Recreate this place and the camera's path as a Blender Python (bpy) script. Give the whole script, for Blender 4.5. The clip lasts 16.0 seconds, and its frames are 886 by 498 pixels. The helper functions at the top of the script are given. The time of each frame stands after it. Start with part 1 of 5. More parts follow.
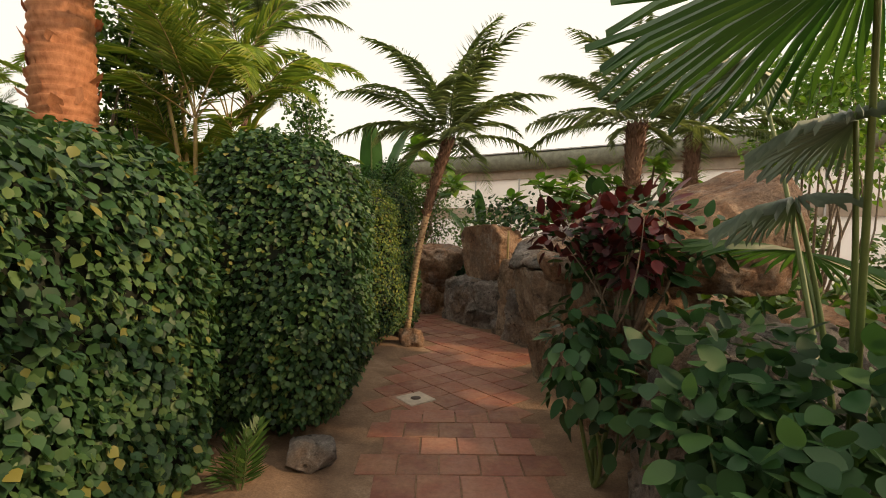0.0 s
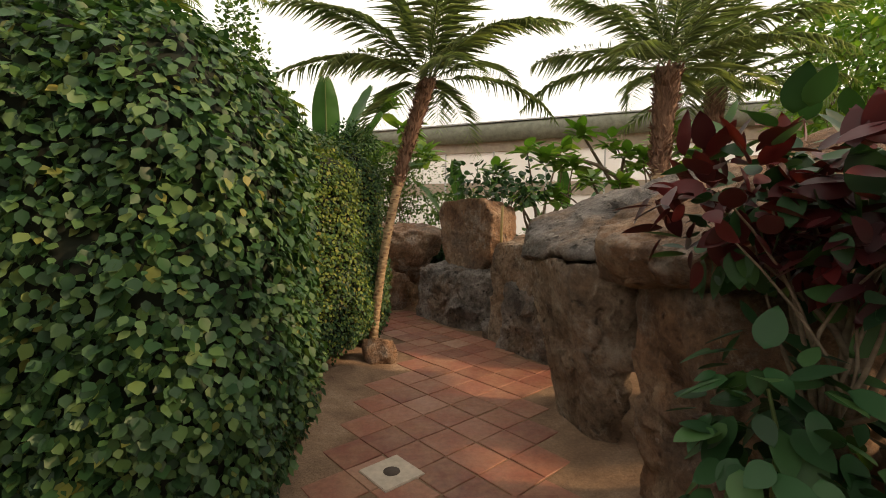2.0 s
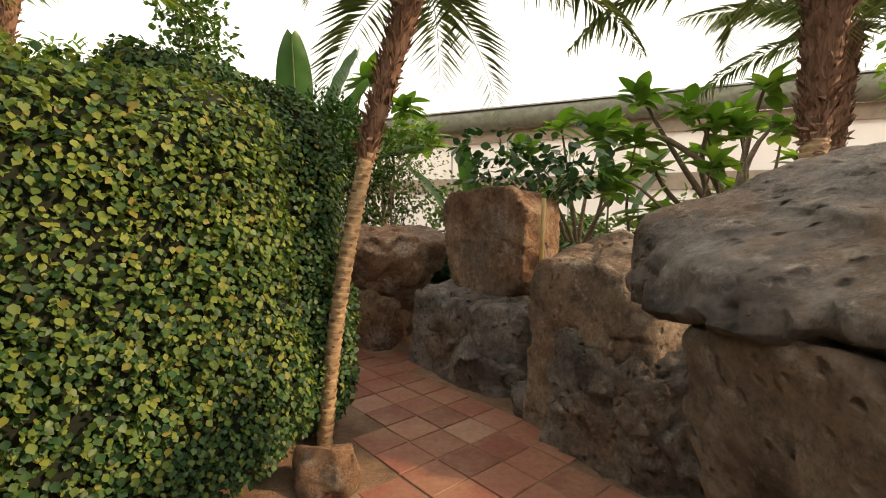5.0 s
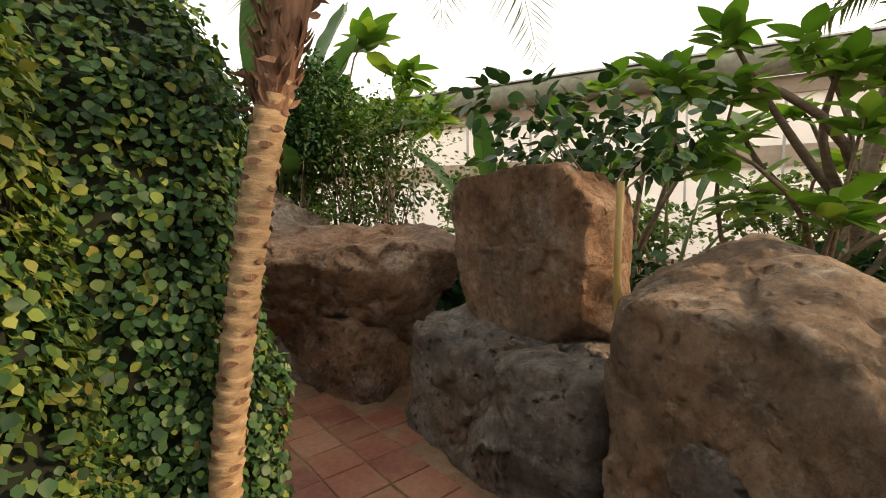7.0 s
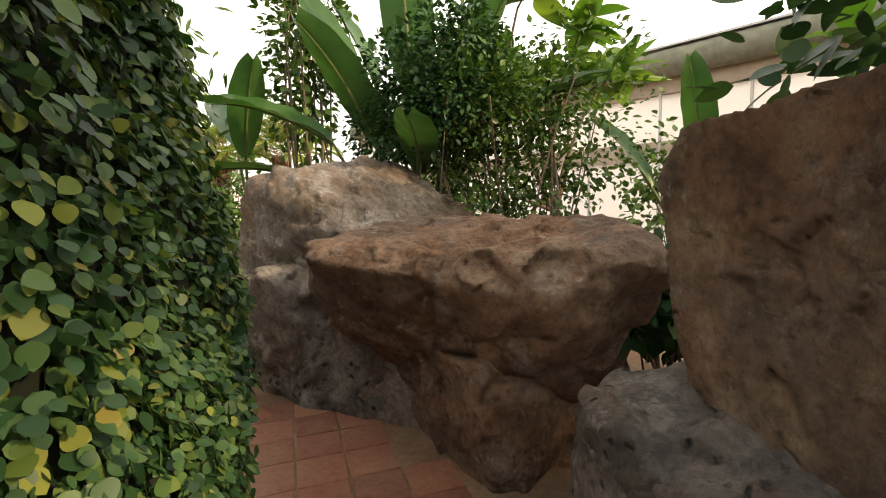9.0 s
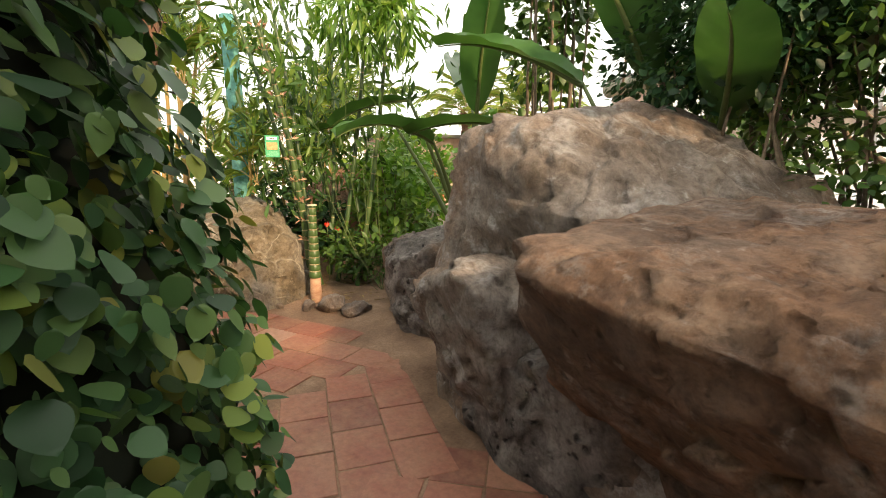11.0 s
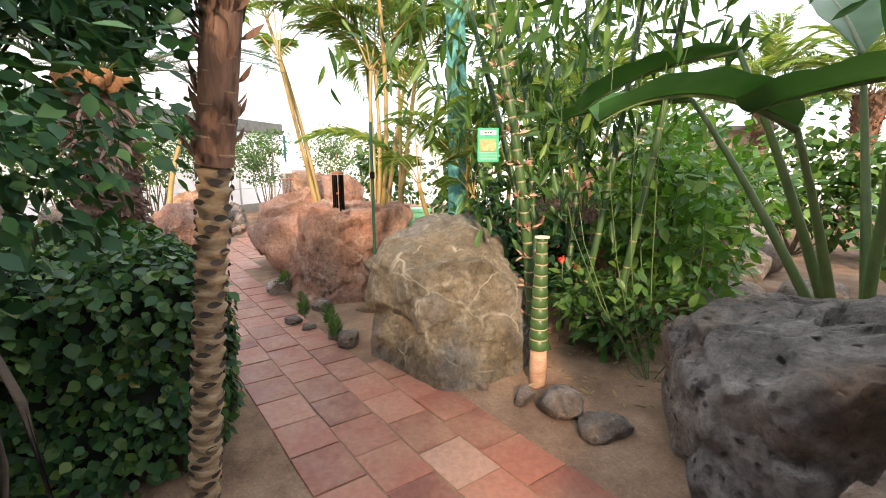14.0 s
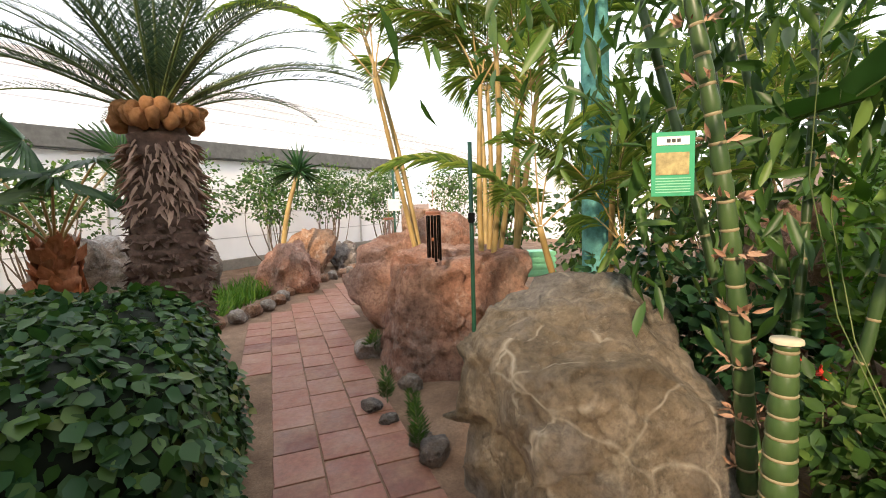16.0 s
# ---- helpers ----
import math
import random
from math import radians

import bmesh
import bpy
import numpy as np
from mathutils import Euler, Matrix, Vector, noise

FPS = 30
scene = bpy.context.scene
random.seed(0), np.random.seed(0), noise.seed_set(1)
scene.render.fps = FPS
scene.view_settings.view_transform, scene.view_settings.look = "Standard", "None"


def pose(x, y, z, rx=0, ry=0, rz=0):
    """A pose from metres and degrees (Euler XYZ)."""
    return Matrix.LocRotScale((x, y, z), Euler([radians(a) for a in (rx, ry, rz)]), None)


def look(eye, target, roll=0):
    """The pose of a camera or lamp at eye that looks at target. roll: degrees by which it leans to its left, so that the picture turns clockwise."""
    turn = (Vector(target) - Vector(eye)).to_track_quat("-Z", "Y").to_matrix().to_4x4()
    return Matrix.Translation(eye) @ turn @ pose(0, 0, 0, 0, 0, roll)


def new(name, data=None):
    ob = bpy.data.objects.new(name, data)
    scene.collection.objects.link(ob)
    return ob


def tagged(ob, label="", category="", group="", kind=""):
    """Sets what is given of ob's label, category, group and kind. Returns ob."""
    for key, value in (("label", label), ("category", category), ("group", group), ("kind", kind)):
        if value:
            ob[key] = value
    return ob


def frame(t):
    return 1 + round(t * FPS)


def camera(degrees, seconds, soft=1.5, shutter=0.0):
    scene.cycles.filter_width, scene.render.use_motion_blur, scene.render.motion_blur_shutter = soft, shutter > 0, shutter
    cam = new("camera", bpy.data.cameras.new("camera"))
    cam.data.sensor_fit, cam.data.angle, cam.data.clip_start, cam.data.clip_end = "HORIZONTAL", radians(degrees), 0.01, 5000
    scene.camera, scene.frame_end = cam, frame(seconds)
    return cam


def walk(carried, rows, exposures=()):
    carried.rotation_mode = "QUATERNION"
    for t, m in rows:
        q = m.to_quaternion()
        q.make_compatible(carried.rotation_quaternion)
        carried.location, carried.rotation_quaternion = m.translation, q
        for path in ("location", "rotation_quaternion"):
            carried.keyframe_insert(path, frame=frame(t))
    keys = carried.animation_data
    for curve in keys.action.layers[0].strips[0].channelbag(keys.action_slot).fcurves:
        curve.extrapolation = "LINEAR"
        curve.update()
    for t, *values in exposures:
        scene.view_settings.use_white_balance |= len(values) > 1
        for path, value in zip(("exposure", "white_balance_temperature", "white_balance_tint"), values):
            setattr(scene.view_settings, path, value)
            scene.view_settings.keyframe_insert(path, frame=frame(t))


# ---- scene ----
PATH = [
    (0.0, pose(0.268, -0.036, 1.571, 88.05, -0.72, 1.58)),
    (0.5, pose(0.184, 0.404, 1.557, 87.89, -0.57, -0.17)),
    (1.0, pose(0.120, 0.820, 1.546, 87.37, -0.85, -1.25)),
    (1.5, pose(0.096, 1.246, 1.542, 86.58, -1.07, -2.58)),
    (2.0, pose(0.058, 1.677, 1.523, 85.63, -0.62, -2.98)),
    (2.5, pose(0.064, 2.053, 1.492, 84.98, -0.69, -2.57)),
    (3.0, pose(0.097, 2.432, 1.489, 85.14, -0.73, -2.66)),
    (3.5, pose(0.122, 2.791, 1.491, 85.54, -0.71, -2.63)),
    (4.0, pose(0.135, 3.151, 1.493, 85.76, -0.53, -2.31)),
    (4.5, pose(0.164, 3.538, 1.477, 85.92, -0.42, -2.21)),
    (7.0, pose(0.317, 5.467, 1.539, 84.32, 1.16, 0.06)),
    (7.5, pose(0.375, 5.789, 1.534, 84.39, 1.49, 4.16)),
    (8.0, pose(0.398, 6.117, 1.515, 84.51, 1.65, 9.27)),
    (8.5, pose(0.326, 6.485, 1.512, 84.25, 1.70, 15.01)),
    (9.0, pose(0.241, 6.810, 1.491, 83.50, 1.59, 20.89)),
    (11.5, pose(-0.733, 8.081, 1.488, 79.43, -0.01, 56.48)),
    (12.0, pose(-1.001, 8.252, 1.481, 79.73, 0.14, 62.28)),
    (12.5, pose(-1.264, 8.417, 1.473, 79.97, 0.40, 67.35)),
    (13.0, pose(-1.551, 8.540, 1.499, 80.05, 0.26, 70.60)),
    (13.5, pose(-1.950, 8.607, 1.557, 79.65, -0.09, 73.80)),
    (14.0, pose(-2.277, 8.706, 1.536, 79.86, 0.51, 77.59)),
    (14.5, pose(-2.595, 8.822, 1.534, 80.54, 0.72, 80.98)),
    (15.0, pose(-2.945, 8.883, 1.521, 81.52, 0.97, 84.45)),
    (15.5, pose(-3.269, 8.905, 1.546, 83.08, 1.40, 88.61)),
    (16.0, pose(-3.555, 8.936, 1.563, 84.12, 1.80, 92.50)),
]
cam = camera(87.0, 16.0, soft=1.0)
walk(cam, PATH, [(0.0, -0.36, 7400, 10), (2.0, -0.2, 7300, 10), (4.5, 0.08, 7300, 10), (7.0, 0.21, 7200, 10), (9.0, 0.36, 7100, 10), (11.5, 0.86, 6750, 10), (13.0, 0.95, 6150, 11), (14.5, 0.86, 5800, 11), (16.0, 0.46, 6050, 11)])

# ---- light ----
SUN_TURN, SUN_UP = 100, 24
world = bpy.data.worlds.new("overcast_sky")
scene.world = world
world.use_nodes = True
wn, wl = world.node_tree.nodes, world.node_tree.links
sky = wn.new("ShaderNodeTexSky")
sky.sky_type, sky.sun_disc = "NISHITA", False
sky.sun_elevation, sky.sun_rotation = radians(SUN_UP), radians(SUN_TURN)
sky.dust_density = 6
mixw = wn.new("ShaderNodeMix")
mixw.data_type = "RGBA"
mixw.inputs[0].default_value = 0.85
mixw.inputs[7].default_value = (16.2, 15.9, 15.4, 1)
wl.new(sky.outputs[0], mixw.inputs[6])
wl.new(mixw.outputs[2], wn["Background"].inputs[0])
wn["Background"].inputs[1].default_value = 0.1
sun = new("sun", bpy.data.lights.new("sun", "SUN"))
sun.data.energy, sun.data.angle, sun.data.color = 4.6, radians(3), (1.0, 0.72, 0.45)
sun.matrix_world = look((9, -1.6, 4.4), (0, 0, 0))

# ---- materials ----
def mat(name, rough=0.7, metal=0.0):
    m = bpy.data.materials.new(name)
    m.use_nodes = True
    b = m.node_tree.nodes["Principled BSDF"]
    b.inputs["Roughness"].default_value, b.inputs["Metallic"].default_value = rough, metal
    return m, m.node_tree.nodes, m.node_tree.links, b


def ramp(nodes, stops):
    r = nodes.new("ShaderNodeValToRGB")
    while len(r.color_ramp.elements) < len(stops):
        r.color_ramp.elements.new(0.5)
    for e, (p, c) in zip(r.color_ramp.elements, stops):
        e.position, e.color = p, (*c, 1)
    return r


def mixed(nodes, links, fac, a, b, how="MIX"):
    m = nodes.new("ShaderNodeMix")
    m.data_type, m.blend_type = "RGBA", how
    for s, v in ((0, fac), (6, a), (7, b)):
        if isinstance(v, (int, float)):
            m.inputs[s].default_value = v
        elif isinstance(v, tuple):
            m.inputs[s].default_value = (*v, 1)
        else:
            links.new(v, m.inputs[s])
    return m.outputs[2]


def noisy(nodes, links, scale, detail=6.0, rough=0.6, coords=None, kind="noise"):
    n = nodes.new("ShaderNodeTexNoise" if kind == "noise" else "ShaderNodeTexVoronoi")
    n.inputs["Scale"].default_value = scale
    if kind == "noise":
        n.inputs["Detail"].default_value, n.inputs["Roughness"].default_value = detail, rough
    if coords is not None:
        links.new(coords, n.inputs["Vector"])
    return n.outputs[0]


def bump(nodes, links, b, height, strength, dist=0.02):
    u = nodes.new("ShaderNodeBump")
    u.inputs["Strength"].default_value, u.inputs["Distance"].default_value = strength, dist
    links.new(height, u.inputs["Height"])
    links.new(u.outputs[0], b.inputs["Normal"])
    return u


def stone(name, dark, mid, light, stain, pits=0.0, veins=False, crust=(0.4, 0.37, 0.34), share=0.6):
    """Weathered stone: mottled body, stained patches, pale crust, grain, cracks and pits."""
    m, n, l, b = mat(name, 0.9)
    co = n.new("ShaderNodeTexCoord").outputs["Object"]

    def moved(x, y, z):
        mp = n.new("ShaderNodeMapping")
        mp.inputs["Location"].default_value = (x, y, z)
        l.new(co, mp.inputs[0])
        return mp.outputs[0]

    r1 = ramp(n, ((0.36, dark), (0.5, mid), (0.64, light)))
    l.new(noisy(n, l, 2.0, 9, 0.68, co), r1.inputs[0])
    patch = ramp(n, ((0.46, (0, 0, 0)), (0.6, (0.9, 0.9, 0.9))))
    l.new(noisy(n, l, 1.1, 6, 0.66, moved(3.1, 7.7, 1.3)), patch.inputs[0])
    col = mixed(n, l, patch.outputs[0], r1.outputs[0], stain)
    skin = ramp(n, ((0.53, (0, 0, 0)), (0.61, (share, share, share))))
    l.new(noisy(n, l, 2.6, 12, 0.76, moved(-5.2, 2.4, 9.1)), skin.inputs[0])
    col = mixed(n, l, skin.outputs[0], col, crust)
    streak = ramp(n, ((0.5, (1, 1, 1)), (0.6, (0.55, 0.52, 0.5)), (0.72, (0.4, 0.37, 0.35))))
    sm = n.new("ShaderNodeMapping")
    sm.inputs["Scale"].default_value = (2.2, 2.2, 0.7)
    l.new(co, sm.inputs[0])
    l.new(noisy(n, l, 1.7, 10, 0.7, sm.outputs[0]), streak.inputs[0])
    col = mixed(n, l, 0.5, col, streak.outputs[0], "MULTIPLY")
    fleck = ramp(n, ((0.6, (0, 0, 0)), (0.68, (0.5, 0.5, 0.5))))
    l.new(noisy(n, l, 9, 8, 0.7, moved(4, -3, 6)), fleck.inputs[0])
    col = mixed(n, l, fleck.outputs[0], col, tuple(min(1, c * 1.25) for c in crust))
    grain = ramp(n, ((0.33, (0.4, 0.39, 0.38)), (0.5, (0.95, 0.95, 0.95)), (0.68, (1.35, 1.34, 1.32))))
    l.new(noisy(n, l, 21, 12, 0.78, co), grain.inputs[0])
    col = mixed(n, l, 0.9, col, grain.outputs[0], "MULTIPLY")
    if veins:
        v = n.new("ShaderNodeTexVoronoi")
        v.feature = "DISTANCE_TO_EDGE"
        v.inputs["Scale"].default_value = 3.2
        l.new(mixed(n, l, 0.3, co, noisy_colour(n, l, 2.5, co)), v.inputs["Vector"])
        vr = ramp(n, ((0.0, (0.8, 0.8, 0.8)), (0.035, (0, 0, 0))))
        l.new(v.outputs[0], vr.inputs[0])
        brk = ramp(n, ((0.45, (0, 0, 0)), (0.6, (1, 1, 1))))
        l.new(noisy(n, l, 3.0, 5, 0.6, moved(8, 1, 4)), brk.inputs[0])
        col = mixed(n, l, mixed(n, l, 1.0, vr.outputs[0], brk.outputs[0], "MULTIPLY"), col, (0.55, 0.5, 0.4))
    u = bump(n, l, b, noisy(n, l, 5, 14, 0.74, co), 1.0, 0.11)
    u1 = n.new("ShaderNodeBump")
    u1.inputs["Strength"].default_value, u1.inputs["Distance"].default_value = 0.8, 0.012
    l.new(noisy(n, l, 45, 6, 0.75, co), u1.inputs["Height"])
    l.new(u.outputs[0], u1.inputs["Normal"])
    l.new(u1.outputs[0], b.inputs["Normal"])
    if pits:
        vo = n.new("ShaderNodeTexVoronoi")
        vo.inputs["Scale"].default_value = 15
        l.new(mixed(n, l, 0.12, co, noisy_colour(n, l, 6.0, co)), vo.inputs["Vector"])
        pr = ramp(n, ((0.12, (0, 0, 0)), (0.3, (1, 1, 1))))
        l.new(vo.outputs[0], pr.inputs[0])
        thin = ramp(n, ((0.44, (1, 1, 1)), (0.56, (0, 0, 0))))
        l.new(noisy(n, l, 4.0, 5, 0.6, moved(1, 5, 2)), thin.inputs[0])
        hole = mixed(n, l, thin.outputs[0], pr.outputs[0], (1, 1, 1))
        col = mixed(n, l, pits * 0.8, col, hole, "MULTIPLY")
        u2 = n.new("ShaderNodeBump")
        u2.inputs["Strength"].default_value, u2.inputs["Distance"].default_value = min(1.0, pits), 0.04
        l.new(hole, u2.inputs["Height"])
        l.new(u1.outputs[0], u2.inputs["Normal"])
        l.new(u2.outputs[0], b.inputs["Normal"])
    l.new(col, b.inputs["Base Color"])
    return m


def noisy_colour(nodes, links, scale, coords):
    n = nodes.new("ShaderNodeTexNoise")
    n.inputs["Scale"].default_value = scale
    links.new(coords, n.inputs["Vector"])
    return n.outputs[1]


def leafy(name, stops, rough=0.42, passing=0.25, sheen=0.35):
    """A leaf: colour by leaf, blotches, and light that passes through."""
    m, n, l, b = mat(name, rough)
    g = n.new("ShaderNodeNewGeometry")
    r = ramp(n, stops)
    l.new(g.outputs["Random Per Island"], r.inputs[0])
    blotch = ramp(n, ((0.3, (0.62, 0.66, 0.62)), (0.7, (1.2, 1.18, 1.1))))
    l.new(noisy(n, l, 2.2, 3, 0.6, n.new("ShaderNodeTexCoord").outputs["Object"]), blotch.inputs[0])
    col = mixed(n, l, 0.8, r.outputs[0], blotch.outputs[0], "MULTIPLY")
    l.new(col, b.inputs["Base Color"])
    b.inputs["Specular IOR Level"].default_value = sheen
    t = n.new("ShaderNodeBsdfTranslucent")
    l.new(mixed(n, l, 1.0, col, (1.5, 1.6, 0.7), "MULTIPLY"), t.inputs[0])
    mx = n.new("ShaderNodeMixShader")
    mx.inputs[0].default_value = passing
    l.new(b.outputs[0], mx.inputs[1])
    l.new(t.outputs[0], mx.inputs[2])
    l.new(mx.outputs[0], n["Material Output"].inputs[0])
    return m


def barky(name, dark, light, scale=8.0, stretch=(1, 1, 3), rough=0.85, strength=0.6):
    m, n, l, b = mat(name, rough)
    mp = n.new("ShaderNodeMapping")
    mp.inputs["Scale"].default_value = stretch
    l.new(n.new("ShaderNodeTexCoord").outputs["Object"], mp.inputs[0])
    a = noisy(n, l, scale, 8, 0.7, mp.outputs[0])
    r = ramp(n, ((0.3, dark), (0.7, light)))
    l.new(a, r.inputs[0])
    g = ramp(n, ((0.0, (0.75, 0.75, 0.75)), (1.0, (1.25, 1.25, 1.25))))
    l.new(n.new("ShaderNodeNewGeometry").outputs["Random Per Island"], g.inputs[0])
    l.new(mixed(n, l, 0.8, r.outputs[0], g.outputs[0], "MULTIPLY"), b.inputs["Base Color"])
    bump(n, l, b, a, strength, 0.01)
    return m


def plain(name, colour, rough=0.6, metal=0.0, vary=0.15, scale=14.0):
    m, n, l, b = mat(name, rough, metal)
    r = ramp(n, ((0.3, tuple(c * (1 - vary) for c in colour)), (0.7, tuple(min(1, c * (1 + vary)) for c in colour))))
    a = noisy(n, l, scale, 6, 0.65, n.new("ShaderNodeTexCoord").outputs["Object"])
    l.new(a, r.inputs[0])
    l.new(r.outputs[0], b.inputs["Base Color"])
    bump(n, l, b, a, 0.15, 0.004)
    return m


BROWN = stone("brown_sandstone", (0.13, 0.065, 0.036), (0.33, 0.185, 0.108), (0.46, 0.32, 0.22), (0.21, 0.15, 0.115), 0.5, False, (0.46, 0.4, 0.35), 0.5)
DUN = stone("grey_brown_stone", (0.12, 0.08, 0.055), (0.32, 0.235, 0.17), (0.46, 0.37, 0.29), (0.3, 0.19, 0.12), 0.7, False, (0.48, 0.42, 0.36), 0.55)
GREY = stone("grey_pitted_lava_stone", (0.075, 0.066, 0.06), (0.22, 0.195, 0.18), (0.38, 0.34, 0.31), (0.25, 0.165, 0.11), 1.0, False, (0.46, 0.42, 0.38), 0.5)
TAN = stone("pale_tan_stone", (0.14, 0.11, 0.085), (0.3, 0.25, 0.21), (0.44, 0.39, 0.35), (0.31, 0.21, 0.145), 0.25, False, (0.56, 0.54, 0.52), 0.6)
PINK = stone("pink_weathered_stone", (0.27, 0.125, 0.08), (0.42, 0.225, 0.155), (0.5, 0.32, 0.24), (0.4, 0.24, 0.18), 0.35, False, (0.54, 0.42, 0.36), 0.5)
OLIVE = stone("olive_veined_boulder", (0.12, 0.095, 0.06), (0.22, 0.175, 0.115), (0.33, 0.275, 0.2), (0.22, 0.21, 0.195), 0.0, True, (0.42, 0.37, 0.28), 0.55)
HEDGE_LEAF = leafy("hedge_leaf", ((0.0, (0.013, 0.042, 0.018)), (0.5, (0.036, 0.095, 0.034)), (0.9, (0.085, 0.155, 0.052)), (0.97, (0.12, 0.175, 0.055)), (1.0, (0.22, 0.2, 0.05))), 0.46, 0.2, 0.3)
# lit copy of the hedge leaf: sunlight put into a yellow-green colour
HEDGE_SUNLIT = leafy("sunlit_hedge_leaf", ((0.0, (0.07, 0.125, 0.03)), (0.5, (0.15, 0.215, 0.05)), (0.9, (0.24, 0.28, 0.07)), (1.0, (0.24, 0.19, 0.06))), 0.5, 0.3, 0.22)
DARK_LEAF = leafy("dark_green_leaf", ((0.0, (0.015, 0.045, 0.02)), (0.6, (0.03, 0.09, 0.035)), (1.0, (0.06, 0.13, 0.04))), 0.45, 0.15, 0.25)
MID_LEAF = leafy("shrub_leaf", ((0.0, (0.03, 0.075, 0.016)), (0.6, (0.06, 0.13, 0.028)), (1.0, (0.13, 0.21, 0.045))))
LIGHT_LEAF = leafy("fresh_green_leaf", ((0.0, (0.07, 0.16, 0.025)), (0.6, (0.12, 0.24, 0.04)), (1.0, (0.22, 0.32, 0.07))), 0.4, 0.35)
PALM_LEAF = leafy("palm_leaflet", ((0.0, (0.14, 0.19, 0.11)), (0.6, (0.22, 0.28, 0.16)), (1.0, (0.3, 0.34, 0.21))), 0.4, 0.5)
CYCAD_LEAF = leafy("cycad_leaflet", ((0.0, (0.035, 0.07, 0.05)), (1.0, (0.08, 0.13, 0.08))), 0.3, 0.2)
CANE_LEAF = leafy("cane_palm_leaflet", ((0.0, (0.13, 0.21, 0.06)), (0.6, (0.25, 0.33, 0.09)), (1.0, (0.42, 0.42, 0.14))), 0.4, 0.5)
DARK_BARK = barky("dark_bark", (0.03, 0.022, 0.016), (0.09, 0.065, 0.045))
FAN_LEAF = leafy("fan_palm_leaf", ((0.0, (0.03, 0.09, 0.03)), (1.0, (0.07, 0.15, 0.045))), 0.38, 0.3)
GREY_FAN = leafy("grey_fan_leaf", ((0.0, (0.13, 0.18, 0.15)), (1.0, (0.2, 0.26, 0.21))), 0.45, 0.15)
BROAD_LEAF = leafy("broad_paddle_leaf", ((0.0, (0.025, 0.08, 0.025)), (1.0, (0.06, 0.14, 0.04))), 0.33, 0.22)
RED_LEAF = leafy("dark_red_leaf", ((0.0, (0.035, 0.006, 0.01)), (0.6, (0.08, 0.012, 0.016)), (1.0, (0.13, 0.016, 0.02))), 0.4, 0.15)
STRAW = leafy("dry_straw", ((0.0, (0.16, 0.1, 0.05)), (1.0, (0.36, 0.25, 0.13))), 0.8, 0.1)
GREEN_STEM = barky("green_stem", (0.06, 0.1, 0.03), (0.13, 0.17, 0.05), 10, (1, 1, 0.4), 0.5, 0.2)
YELLOW_STEM = barky("yellow_cane", (0.22, 0.15, 0.05), (0.42, 0.31, 0.12), 6, (1, 1, 0.5), 0.5, 0.2)
WOOD_STEM = barky("woody_stem", (0.09, 0.065, 0.045), (0.22, 0.17, 0.12))
PALM_BARK = barky("ringed_palm_bark", (0.2, 0.13, 0.07), (0.42, 0.3, 0.18), 9, (2, 2, 6))
FIBRE = barky("brown_palm_fibre", (0.09, 0.045, 0.028), (0.25, 0.14, 0.09), 14, (3, 3, 0.5))
ORANGE_BARK = barky("orange_brown_palm_bark", (0.24, 0.085, 0.035), (0.5, 0.22, 0.11), 9, (2, 2, 1))
CYCAD_BARK = barky("dark_scaly_bark", (0.07, 0.04, 0.03), (0.2, 0.12, 0.09), 10, (2, 2, 2))
PALE_SCALE = barky("pale_cut_leaf_base", (0.3, 0.18, 0.13), (0.5, 0.35, 0.27), 8, (2, 2, 1))
RUST_FELT = barky("rusty_felt", (0.2, 0.09, 0.03), (0.38, 0.19, 0.08), 22, (1, 1, 1), 0.95, 0.9)
# near-black paint stands for the shade between the hedge leaves
HEDGE_SHADE = plain("hedge_shade_black", (0.008, 0.012, 0.006), 1.0, 0, 0.4)

# ---- mesh helpers ----
RNG = np.random.default_rng(7)


def mesh_of(name, verts, polys, smooth=True):
    """A mesh from an array of places and one of equal-sided faces."""
    me = bpy.data.meshes.new(name)
    verts, polys = np.asarray(verts, float), np.asarray(polys, int)
    k = polys.shape[1]
    me.vertices.add(len(verts))
    me.vertices.foreach_set("co", verts.ravel())
    me.loops.add(polys.size)
    me.loops.foreach_set("vertex_index", polys.ravel())
    me.polygons.add(len(polys))
    me.polygons.foreach_set("loop_start", np.arange(len(polys)) * k)
    me.polygons.foreach_set("use_smooth", np.full(len(polys), smooth))
    me.update(calc_edges=True)
    return me


def put(name, me, material, parent=None, label="", at=None):
    """One mesh object, under a thing or on its own."""
    if material and not me.materials:
        me.materials.append(material)
    ob = new(name, me)
    if at is not None:
        ob.matrix_basis = at
    if parent is not None:
        ob.parent = parent
    if label:
        ob["label"] = label
    return ob


def part(name, bm, material, parent=None, label=""):
    me = bpy.data.meshes.new(name)
    bm.to_mesh(me)
    bm.free()
    return put(name, me, material, parent, label)


def thing(name, label, category, at=(0, 0, 0), group="", kind="", rz=0):
    ob = new(name)
    ob.empty_display_size = 0.1
    ob.matrix_basis = pose(*at, 0, 0, rz)
    return tagged(ob, label, category, group, kind)


def join(pieces):
    """Several (verts, polys) as one."""
    vs, ps, o = [], [], 0
    for v, p in pieces:
        vs.append(v)
        ps.append(np.asarray(p) + o)
        o += len(v)
    return np.concatenate(vs), np.concatenate(ps)


